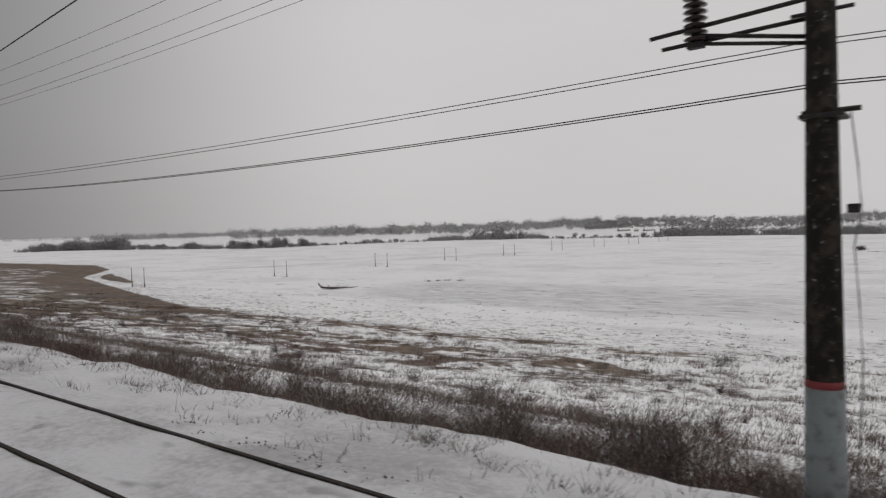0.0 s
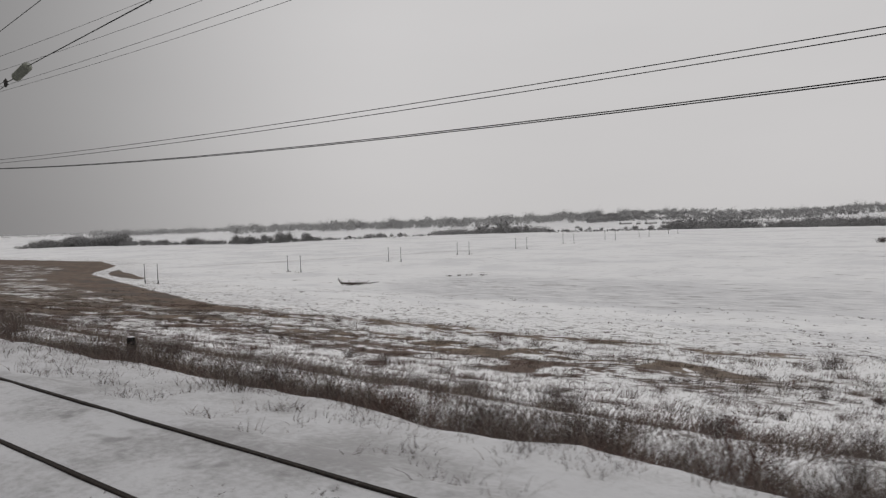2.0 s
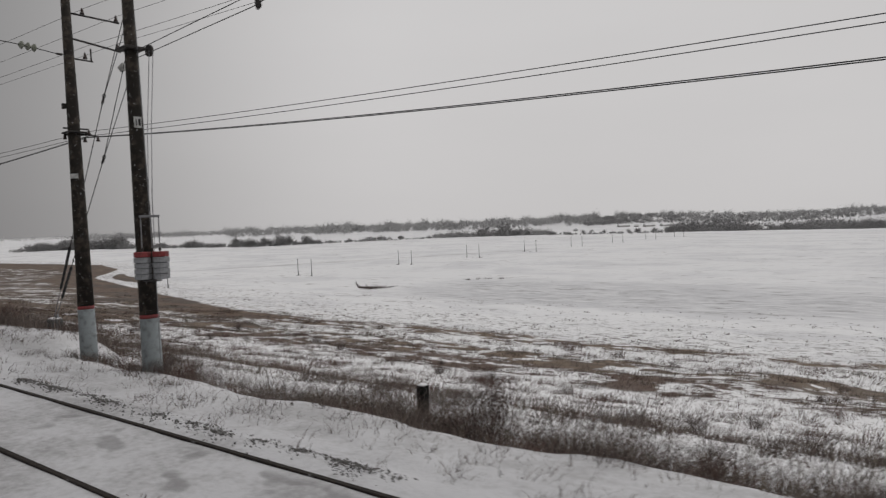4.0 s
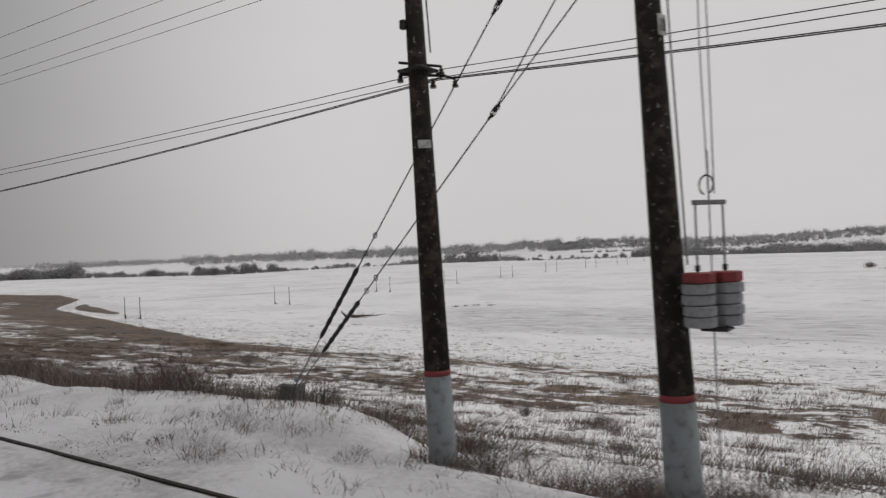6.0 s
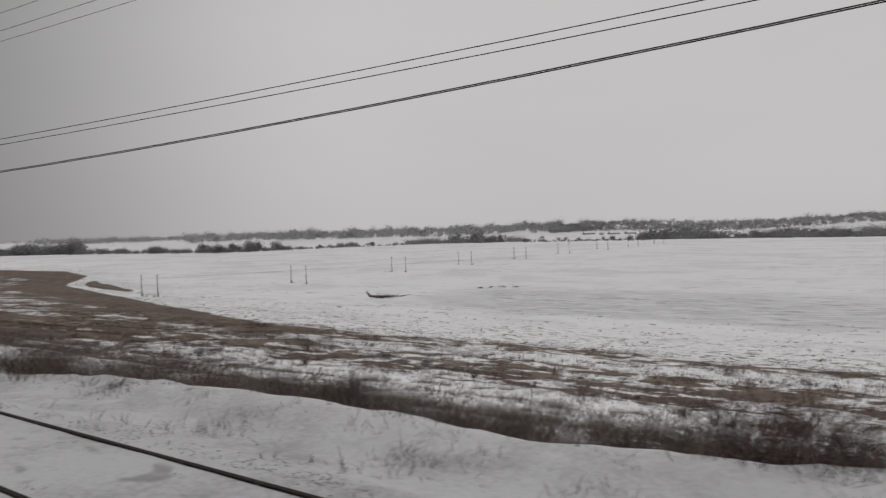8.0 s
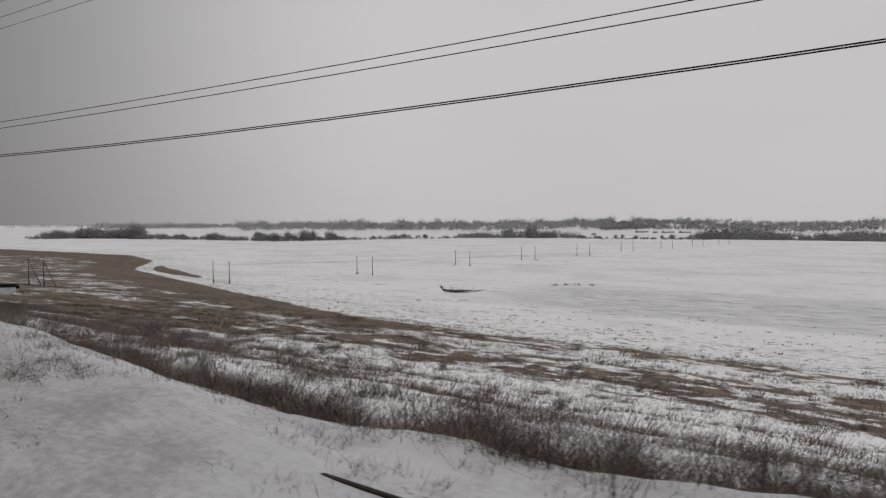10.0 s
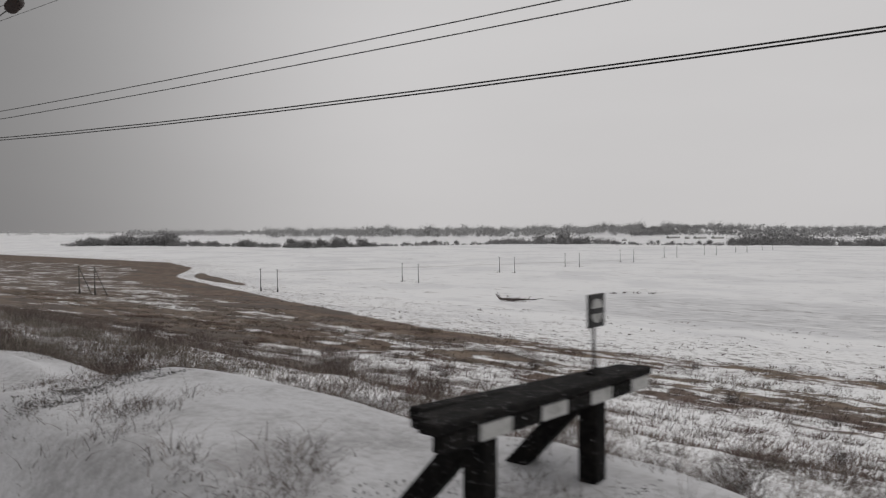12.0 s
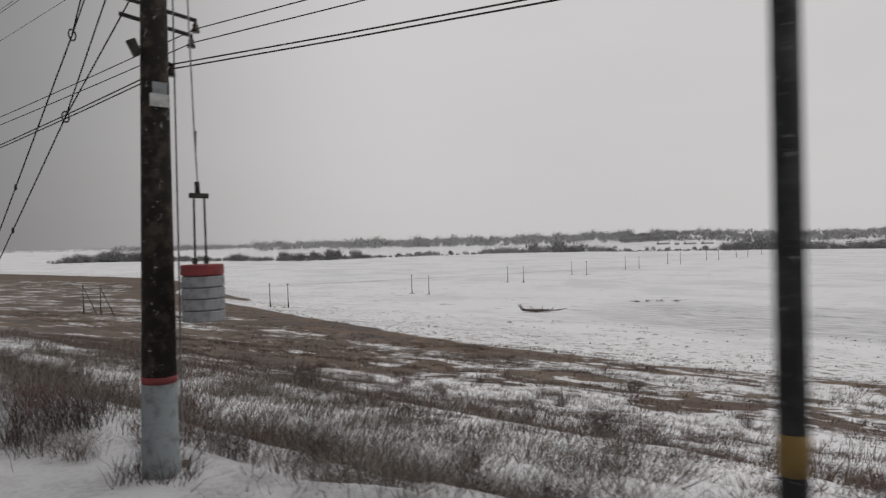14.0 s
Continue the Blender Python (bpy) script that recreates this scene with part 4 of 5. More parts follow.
# ---- dry grass, brush and woods ----
def stem_mesh(name, base, lean, length, width, mat, segs=2):
    """Flat tapered stems in one mesh. base n x 3, lean n x 2 (sideways run of the tip), length n, width n."""
    n = len(base)
    a = np.random.RandomState(len(name) + n).uniform(0, 2 * np.pi, n)
    side = np.stack([np.cos(a), np.sin(a), np.zeros(n)], -1) * width[:, None] * 0.5
    rows = []
    for k in range(segs + 1):
        u = k / segs
        c = base.copy()
        c[:, 2] += length * u * (1 - 0.12 * u * np.hypot(lean[:, 0], lean[:, 1]))
        c[:, :2] += lean * (length * u ** 1.6)[:, None]
        w = side * (1 - 0.8 * u)
        rows += [c - w, c + w]
    verts = np.stack(rows, 1).reshape(-1, 3)
    per = 2 * (segs + 1)
    start = np.arange(n)[:, None] * per
    faces = np.concatenate([start + np.array([2 * k, 2 * k + 1, 2 * k + 3, 2 * k + 2]) for k in range(segs)], 0)
    me = bpy.data.meshes.new(name)
    me.vertices.add(len(verts))
    me.vertices.foreach_set("co", verts.ravel())
    me.loops.add(faces.size)
    me.loops.foreach_set("vertex_index", faces.ravel().astype(np.int32))
    me.polygons.add(len(faces))
    me.polygons.foreach_set("loop_start", np.arange(0, faces.size, 4, dtype=np.int32))
    me.materials.append(mat)
    me.update(calc_edges=True)
    return me


def tufts(name, xy, per, spread, length, width, lean, mat, label, seed, segs=2):
    """Tufts of stems at the places xy (n x 2), as one object of stuff."""
    r = np.random.RandomState(seed)
    n = len(xy)
    k = r.randint(max(1, int(per * 0.5)), int(per * 1.5) + 1, n)
    own = np.repeat(np.arange(n), k)
    size = r.uniform(0.55, 1.25, n)[own]
    off = r.normal(0, 1, (len(own), 2)) * spread * size[:, None]
    p = xy[own] + off
    base = np.column_stack([p, ground_z(p[:, 0], p[:, 1]) - 0.03])
    wind = np.array([0.10, -0.30])
    ln = r.normal(0, lean, (len(own), 2)) + off / (spread + 1e-6) * 0.25 + wind
    L = length * size * r.uniform(0.45, 1.15, len(own))
    ob = new(name, stem_mesh(name, base, ln, L, width * r.uniform(0.6, 1.4, len(own)), mat, segs))
    return tagged(ob, label, "dry grass", kind="stuff")


rs = np.random.RandomState(7)


def scatter(n, x0, x1, y0, y1, keep=None, power=1.0):
    x = x0 + (x1 - x0) * rs.uniform(0, 1, n) ** power
    y = rs.uniform(y0, y1, n)
    if keep is not None:
        ok = rs.uniform(0, 1, n) < keep(x, y)
        x, y = x[ok], y[ok]
    return np.column_stack([x, y])


edge_x = lambda y: 8.25 + np.interp(y, EY, EX)
# thick brush along the foot of the bank
def bank_keep(x, y):
    u = x - edge_x(y)
    clump = np.clip(0.50 + 2.2 * waves(x, y, 3.2, 31) + 1.0 * waves(x, y, 1.1, 34), 0.12, 1)
    sparse = 1 - 0.55 * smooth(-9, -4, y) * (1 - smooth(4, 8, y))
    ragged = 0.55 * waves(0 * x, y, 5.0, 32)
    sparse = sparse * (1 - 0.6 * smooth(42, 48, y))
    return np.exp(-((u - 1.40 - ragged) / 0.85) ** 2) * clump * sparse


tufts("bank_brush", scatter(16500, 7.0, 13.0, -62, 78, bank_keep), 34, 0.20, 0.60, 0.0115, 0.55, BRUSH, "dense dark dry brush along the embankment foot", 1)
tufts("bank_twigs", scatter(15000, 7.0, 13.0, -62, 78, bank_keep), 20, 0.30, 0.44, 0.0085, 1.0, RUSSET, "fine reddish twigs among the brush of the bank", 16, 1)
tufts("bank_grass", scatter(3200, 8.2, 14.5, -62, 78, lambda x, y: np.clip(0.5 + waves(x, y, 3, 33), 0, 1) * (x > edge_x(y) + 0.15)), 12, 0.14, 0.42, 0.012, 0.45, STRAW, "tufts of withered grass on the bank", 2, 1)
# short stubble along the lip of the bank
lip_y = np.random.RandomState(91).uniform(-60, 48, 1500)
lip_x = edge_x(lip_y) + np.random.RandomState(92).normal(-0.35, 0.5, 1500)
tufts("lip_stubble", np.column_stack([lip_x, lip_y])[waves(lip_x, lip_y, 2.0, 55) > -0.05], 7, 0.07, 0.17, 0.009, 0.6, BRUSH, "short dark stubble along the snowy lip of the bank", 20, 1)
# broken brush on the shelf below the bank
tufts("shelf_brush", scatter(3600, 10.2, 15.0, -62, 78, lambda x, y: np.clip(0.15 + 2.0 * waves(x, y, 3.6, 52) + 0.8 * waves(x, y, 1.3, 53), 0.0, 1)), 26, 0.24, 0.48, 0.014, 0.55, BRUSH, "clumps of dry brush on the shelf below the bank", 19, 1)
# thin stalks standing out of the snow beside the siding
tufts("snow_stalks", scatter(8500, 5.6, 9.6, -60, 76, lambda x, y: np.clip(0.12 + 1.7 * waves(x, y, 2.2, 35), 0.03, 1) * (x < edge_x(y) + 0.4)), 6, 0.09, 0.22, 0.011, 0.5, BRUSH, "thin dry stalks poking out of the snow", 3)
tufts("heap_grass", scatter(1200, 2.4, 7.2, 24, 53, lambda x, y: np.clip(0.02 + 1.2 * waves(x, y, 3.0, 37), 0.015, 1) * (1 - 0.9 * (y > 27.5) * (y < 32) * (x < 5.2))), 14, 0.17, 0.26, 0.008, 0.6, BRUSH, "withered weeds on the snowy heap", 4)
heap_clumps = [(3.9, 42.2), (4.2, 42.6), (3.4, 40.4), (3.7, 40.2), (4.5, 41.9), (5.2, 43.0), (4.7, 30.6), (4.0, 30.2), (5.6, 31.8), (3.7, 37.2), (4.9, 50.0), (5.2, 51.4), (4.1, 51.2), (2.9, 36.7), (3.2, 36.9), (3.6, 37.2), (2.9, 35.2), (2.75, 34.8), (3.1, 35.4), (2.8, 34.3), (2.85, 34.1), (3.2, 33.9), (3.3, 33.8), (3.7, 33.3), (3.75, 33.5), (3.7, 33.0), (3.25, 34.8), (3.55, 34.7), (3.9, 34.8), (4.4, 35.1), (3.0, 37.8), (5.02, 32.74), (5.2, 32.31), (4.98, 31.71), (4.17, 32.4), (5.81, 31.16), (4.52, 29.71), (7.65, 3.22), (7.82, 1.82), (7.3, 2.6), (4.48, 39.98), (3.65, 39.95)]
siding_clumps = [(6.1, 2.6), (5.95, 2.0), (6.3, 3.2), (5.9, 3.9), (6.5, 5.2), (7.2, 4.4), (7.6, 6.6), (8.0, 3.9), (8.3, 3.2), (7.0, -9.5), (6.8, -10.1), (6.4, -7.2), (7.3, -6.1), (6.9, -2.6), (7.4, 0.6), (6.6, -14), (7.2, -22.5), (6.9, -30.1), (7.4, -37.2), (7.1, 11.6), (6.4, 14.8), (7.5, 19.2)]
clumps = heap_clumps + siding_clumps
tufts("weed_clumps", np.repeat(np.array(clumps), 3, 0) + np.random.RandomState(8).normal(0, 0.15, (3 * len(clumps), 2)), 34, 0.15, 0.22, 0.008, 0.75, BRUSH, "dark bent clumps of dead weeds lying on the snow", 12)
tufts("edge_stalks", np.column_stack([np.random.RandomState(9).normal(9.2, 0.28, 150), np.random.RandomState(10).uniform(2.4, 18, 150)]), 16, 0.14, 0.55, 0.014, 0.3, BRUSH, "row of dead stalks along the edge of the bank", 13)
tufts("mast_brush", scatter(1250, 5.0, 12.5, 50, 78, lambda x, y: np.clip(0.55 + 1.2 * waves(x, y, 4, 39), 0.05, 1)), 30, 0.26, 0.62, 0.010, 0.5, BRUSH_PALE, "thick grey-brown brush round the mast", 5)
tufts("wild_brush", scatter(2600, 12.5, 46, 54, 150, lambda x, y: np.clip(0.5 + 1.4 * waves(x, y, 6, 40), 0.06, 1)), 26, 0.40, 0.62, 0.024, 0.5, BRUSH, "thick dark brush over the lower slope", 17, 1)
# the long slope
tufts("slope_grass", scatter(9500, 12.5, 60, -70, 150, lambda x, y: np.clip(0.42 + 1.0 * waves(x, y, 6, 41), 0.05, 1), 0.8), 9, 0.22, 0.40, 0.022, 0.4, STRAW, "withered grass standing through snow on the slope", 6, 1)
tufts("slope_weeds", scatter(12500, 12, 80, -70, 150, lambda x, y: np.clip(0.14 + 1.5 * waves(x, y, 7, 43), 0.02, 1)), 26, 0.24, 0.40, 0.022, 0.55, BRUSH, "dark weed clumps on the slope", 7, 1)
tufts("slope_stalks", scatter(8000, 22, 97, -75, 130, lambda x, y: np.clip(0.30 + 1.3 * waves(x, y, 11, 44), 0.05, 1)), 7, 0.30, 0.75, 0.034, 0.18, BRUSH, "upright dead stalks standing in the snow of the slope", 14, 1)
tufts("russet_weeds", scatter(5200, 16, 94, -70, 150, lambda x, y: np.clip(0.10 + 1.6 * waves(x, y, 9, 48), 0.0, 1)), 34, 0.50, 0.55, 0.034, 0.5, RUSSET, "low russet weeds in patches on the slope", 15, 1)
tufts("low_weeds", scatter(9000, 12.5, 58, -60, 110, lambda x, y: np.clip(0.5 + 1.2 * waves(x, y, 4, 49), 0.08, 1), 0.8), 9, 0.30, 0.24, 0.028, 0.7, RUSSET, "low reddish weeds dotted over the snowy slope", 18, 1)
tufts("rough_grass", scatter(9000, 58, 100, -70, 260, lambda x, y: np.clip(0.4 + 1.0 * waves(x, y, 14, 45), 0.05, 1)), 10, 0.4, 0.5, 0.05, 0.4, STRAW, "rough straw-coloured grass by the field edge", 8, 1)
tufts("field_clods", scatter(6500, 98, 165, -75, 240, lambda x, y: np.clip(0.22 + 1.3 * waves(x * 1.0, y * 0.25, 7, 47), 0, 1), 1.8), 5, 0.25, 0.24, 0.19, 0.7, BRUSH, "dark clods and stubble poking through the field snow", 9, 1)


def shrub_meshes(seed, spread, height, n, width, mat):
    """Main stems and the finer twigs that fork from them, twice over."""
    r = np.random.RandomState(seed)
    base = np.column_stack([r.normal(0, spread * 0.3, n), r.normal(0, spread * 0.3, n), np.full(n, -0.08)])
    lean = r.normal(0, 0.45, (n, 2))
    L = height * r.uniform(0.4, 1.1, n)
    stem = stem_mesh("stems", base, lean, L, np.full(n, width), mat)
    tb0, tl0, tL0 = [], [], []
    for times, thin in ((3, 1.0), (3, 0.6)):
        m = n * times if thin == 1.0 else len(base) * 2
        k = r.randint(0, len(base), m)
        u = r.uniform(0.3, 0.9, m)
        tb = base[k].copy()
        tb[:, 2] += L[k] * u * 0.95
        tb[:, :2] += lean[k] * (L[k] * u ** 1.6)[:, None]
        tl = lean[k] + r.normal(0, 0.7, (m, 2))
        tL = L[k] * (1.05 - u) * r.uniform(0.5, 1.1, m)
        tb0.append(tb), tl0.append(tl), tL0.append(tL)
        base, lean, L = tb, tl, tL
    base, lean, L = np.concatenate(tb0), np.concatenate(tl0), np.concatenate(tL0)
    return stem, stem_mesh("twigs", base, lean, L, np.full(len(base), width * 0.55), mat, 1)


SHRUBS = [shrub_meshes(50 + i, (0.9, 1.2, 0.7, 1.0)[i], (1.0, 0.85, 1.1, 0.95)[i], 100, 0.016, (TWIG, BRUSH, TWIG, RUSSET)[i]) for i in range(4)]


def shrub(x, y, s, i):
    t = thing("shrub", (x, y, float(ground_z(x, y))), "leafless dark reddish shrub among withered grass" if i % 4 != 1 else "leafless grey-brown shrub among withered grass", "shrub", "leafless shrubs")
    for nm, me in zip(("stem_tangle", "twig_tangle"), SHRUBS[i % 4]):
        o = tagged(new(nm, me), kind="stuff")
        o.parent = t
        o.matrix_local = Matrix.Rotation(i * 1.7, 4, "Z") @ Matrix.Diagonal((s, s, s * 0.9, 1))


# shrubs along the bank
for i, (x, y, s) in enumerate(((9.9, -36.5, 1.1), (9.6, -33.2, 0.9), (10.4, -39.4, 1.2), (10.2, -28.6, 1.0), (9.8, -24.8, 0.9), (10.6, -19.5, 0.9), (11.8, -11.0, 0.9), (9.3, 7.6, 1.25), (9.7, 8.5, 1.2), (9.2, 6.9, 0.9), (9.6, 15.2, 0.9), (10.0, 16.0, 1.0), (10.4, 12.2, 0.8), (18.6, 53.5, 1.3), (19.9, 55.6, 1.2), (24.0, 49.0, 1.0), (16.6, 66.0, 1.2), (13.2, 71.0, 1.3), (22.5, 60.0, 0.8), (26.2, 39.0, 1.0), (22, 70, 1.0), (46.8, 5.8, 1.3)), 0):
    shrub(x, y, s, i)
# shrubs on the slope and round the first mast
for i, (x, y, s) in enumerate(((46.2, 12.4, 1.2), (82, 23.4, 1.7), (87.5, -18.3, 2.2), (78.4, 15.4, 1.5), (66.9, 75.2, 1.6), (56.9, 70.7, 1.4), (89.4, 64.6, 1.3), (74.7, 7.3, 1.6), (63, 52, 1.4), (9.4, -41.0, 1.0), (9.2, -40.2, 0.9), (9.7, -41.4, 1.1), (9.9, -40.0, 1.1), (9.3, -38.8, 0.8), (9.6, -43.2, 1.0), (10.2, -42.4, 1.0), (9.3, -37.6, 0.9), (4.6, 58.3, 0.8), (4.4, 57.0, 0.7), (3.7, 56.0, 0.6), (3.75, 56.7, 0.7), (3.95, 55.2, 0.5)), 22):
    shrub(x, y, s, i)
# shrubs round the other masts
for i, (x, y, s) in enumerate(((4.7, 56.8, 0.8), (4.6, 59.5, 0.8), (4.65, 54.5, 0.45), (5.1, 54.9, 0.6), (5.4, 53.9, 0.6), (5.9, 55.2, 0.7), (6.4, 53.2, 0.6), (8.5, -4.8, 0.5), (8.1, -4.6, 0.35), (8.85, -4.6, 0.6), (8.9, -3.3, 0.6), (8.0, -3.5, 0.3), (8.9, -0.9, 0.5), (8.3, -0.9, 0.3), (10.0, 3.3, 0.45), (9.9, 4.7, 0.5)), 44):
    shrub(x, y, s, i)
rb = np.random.RandomState(77)
for i in range(88):
    y = -58 + 132 * (i + rb.uniform(0, 1)) / 88
    if -9 < y < 5 and i % 3:
        continue
    shrub(edge_x(y) + rb.normal(1.55, 0.5), y, rb.uniform(0.45, 0.95), i)
for i in range(84):
    x = rb.uniform(14, 66)
    shrub(x, rb.uniform(-0.9 * x - 20, 1.2 * x + 50), rb.uniform(0.6, 1.1), i)


def stones(name, x0, x1, y0, y1, n, seed, label, big=0.020):
    r = np.random.RandomState(seed)
    x, y = r.normal((x0 + x1) / 2, (x1 - x0) / 4, 3 * n), r.uniform(y0, y1, 3 * n)
    keep = np.argsort(-waves(x, y, 0.9, seed) - 0.35 * r.normal(0, 1, 3 * n))[:n]
    x, y = x[keep], y[keep]
    z = ground_z(x, y)
    s = 0.006 + big * r.uniform(0, 1, n) ** 2.5
    unit = np.array([(1, 0, 0), (-1, 0, 0), (0, 1, 0), (0, -1, 0), (0, 0, 1), (0, 0, -1)], float)
    v = unit[None] * s[:, None, None] * r.uniform(0.6, 1.2, (n, 6, 1)) + np.stack([x, y, z + 0.006], -1)[:, None]
    tri = np.array([(0, 2, 4), (2, 1, 4), (1, 3, 4), (3, 0, 4), (2, 0, 5), (1, 2, 5), (3, 1, 5), (0, 3, 5)])
    f = (np.arange(n)[:, None, None] * 6 + tri[None]).reshape(-1, 3)
    ob = new(name, make_mesh(name, v.reshape(-1, 3).tolist(), f.tolist(), STONE))
    tagged(ob, label, "gravel", kind="stuff")


stones("ballast", 5.25, 5.85, -14, -3.5, 2600, 61, "dark ballast stones bared of snow beside the rail")
stones("ballast", 5.2, 5.7, 2, 16, 500, 62, "dark ballast stones bared of snow beside the rail", 0.010)
stones("ballast", 5.2, 5.6, -46, -34, 300, 63, "dark ballast stones bared of snow beside the rail")

DIRT = [(4.47, -26.06), (4.18, -26.58), (4.33, -27.19), (4.1, -27.83), (4.27, -28.34), (3.82, 4.2), (3.2, -9.3), (4.64, 16.9), (2.8, -29.9), (2.62, -14.0), (2.57, -12.9), (4.06, -25.1), (4.12, -3.8), (2.56, -6.0), (3.12, -15.8), (3.18, 3.1), (3.56, -33.3), (3.81, 9.1), (3.24, -28.9), (3.43, 19.7), (4.84, 1.7), (4.67, 13.5), (3.41, -37.7), (4.07, -6.1), (3.37, -28.7), (3.48, -12.1), (3.15, -24.2), (3.6, 14.5), (3.91, -24.7), (3.17, -13.1), (2.99, -30.3)]
tufts("track_dirt", np.array(DIRT) + 0.0, 30, 0.10, 0.07, 0.03, 1.6, BRUSH, "small dark lumps of dirt on the snow between the rails", 23, 1)
rd = np.random.RandomState(24)
feet_at = np.array([(8.64, -42.2), (8.57, -0.3), (8.28, -4.03), (4.27, 53.66)])
ringed = np.array([(math.cos(a) * 0.36, math.sin(a) * 0.36) for a in np.linspace(0, 6.0, 14)])
tufts("mast_foot_weeds", (feet_at[:, None] + ringed[None]).reshape(-1, 2) + rd.normal(0, 0.07, (56, 2)), 22, 0.09, 0.34, 0.012, 0.4, BRUSH, "dark dead weeds round the feet of the masts", 26)
lumps = np.concatenate([np.repeat(np.array([(3.2, 31.4), (3.1, 31.8), (3.3, 31.0), (4.6, 29.9), (3.1, 32.8), (2.7, 32.8), (3.8, 31.2)]), 9, 0) + rd.normal(0, 0.16, (63, 2)), rd.normal((2.75, 29.5), (0.28, 0.65), (90, 2)), rd.normal((4.1, 30.6), (0.25, 0.25), (14, 2)), np.linspace((2.9, 41.0), (4.9, 42.6), 60) + rd.normal(0, 0.16, (60, 2)), rd.normal((3.5, 34.9), (0.35, 0.4), (40, 2)), rd.normal((2.6, 36.6), (0.25, 0.8), (40, 2))])
tufts("heap_dirt", lumps, 44, 0.12, 0.07, 0.011, 0.9, BRUSH, "dark soil and rotten weeds bared on the snowy heap", 25, 1)
stones("ballast", 2.4, 3.3, 28.6, 30.8, 700, 68, "dark gravel and clinker bared of snow on the heap", 0.009)
stones("ballast", 2.7, 3.9, 40.9, 41.6, 700, 64, "dark gravel and clinker bared of snow on the heap", 0.009)
stones("ballast", 3.8, 5.1, 41.4, 42.4, 700, 67, "dark gravel and clinker bared of snow on the heap", 0.009)
stones("ballast", 2.6, 5.6, 33.5, 36.5, 700, 66, "dark gravel and clinker scattered on the snowy heap", 0.009)
stones("ballast", 5.15, 5.55, 8, 24, 500, 65, "dark ballast stones bared of snow beside the rail", 0.010)

feet = np.array([(x + 0.5 * k, y - 9.4 * k) for x, y in ((149, 245.3), (226, 247), (301, 246.3), (366, 243.8), (433, 240), (502, 237.5)) for k in (0, 1)])
tufts("pole_weeds", np.repeat(feet, 7, 0) + np.random.RandomState(22).normal(0, 1.0, (7 * len(feet), 2)) * [0.7, 1.5], 7, 0.35, 0.5, 0.11, 0.5, BRUSH, "dead weeds at the feet of the field poles", 22, 1)

# a fallen tree and a dark bank in the field
ft = thing("fallen_tree", (184, 160, float(ground_z(184, 160))), "dark fallen tree lying in the snowy field", "fallen tree")
ft.scale = (1, 1, 1.6)
part("trunk", solid(tube, [(-2.2, 3.2, 1.5), (-1.4, 2.2, 0.5), (1.0, -0.7, 0.35), (4, -3.5, 0.3), (7, -6, 0.15)], [0.08, 0.22, 0.25, 0.16, 0.05], 8), TWIG, ft)
for i, (a, b) in enumerate((((-1, 1.4, 0.45), (-3, 2.2, 1.7)), ((1, -0.5, 0.4), (0.5, 0.6, 1.2)), ((3, -2.5, 0.3), (4.5, -1.5, 1.0)), ((5, -4.4, 0.25), (7.5, -4.2, 0.8)), ((-1.6, 2.4, 0.6), (-2.9, 2.0, 2.0)), ((-1.2, 1.8, 0.4), (-0.4, 3.0, 1.3)), ((0.2, 0.2, 0.3), (1.6, 1.3, 0.9)), ((2.0, -1.6, 0.3), (1.6, -3.4, 0.8)), ((4.0, -3.5, 0.3), (6.8, -2.6, 0.5)), ((6, -5.2, 0.2), (9.5, -7.6, 0.4)), ((6.5, -5.6, 0.15), (10.4, -6.4, 0.3)))):
    part("branch", solid(tube, [a, b], [0.11, 0.035], 6), TWIG, ft)
tufts("field_weeds", np.column_stack([rs.normal(185.5, 1.8, 60), 0 * rs.uniform(0, 1, 60)]) * [1, 0] + np.column_stack([0 * rs.uniform(0, 1, 60), rs.normal(158.5, 2.0, 60)]), 8, 0.4, 0.5, 0.09, 0.7, TWIG, "dark twigs and weeds round a fallen tree", 21, 1)


def crown_verts(r, n, cx, cy, cz, rx, rz, leaf):
    """Small leaves or twig clumps filling an uneven crown."""
    d = r.normal(0, 1, (n, 3))
    d /= np.linalg.norm(d, axis=1)[:, None]
    d *= (r.uniform(0, 1, n) ** 0.5)[:, None]
    lump = 1 + 0.25 * np.sin(3 * d[:, 0] + r.uniform(0, 6)) + 0.2 * np.sin(4 * d[:, 1] + r.uniform(0, 6))
    c = np.column_stack([cx + d[:, 0] * rx * lump, cy + d[:, 1] * rx * lump, cz + d[:, 2] * rz * lump])
    a = r.normal(0, 1, (n, 3, 3))
    a *= 1.35 * leaf * r.uniform(0.6, 1.3, (n, 1, 1)) / np.linalg.norm(a, axis=2)[:, :, None]
    return c[:, None, :] + a


def tri_mesh(name, tri, mat):
    v = tri.reshape(-1, 3)
    return make_mesh(name, v.tolist(), np.arange(len(v)).reshape(-1, 3).tolist(), mat)


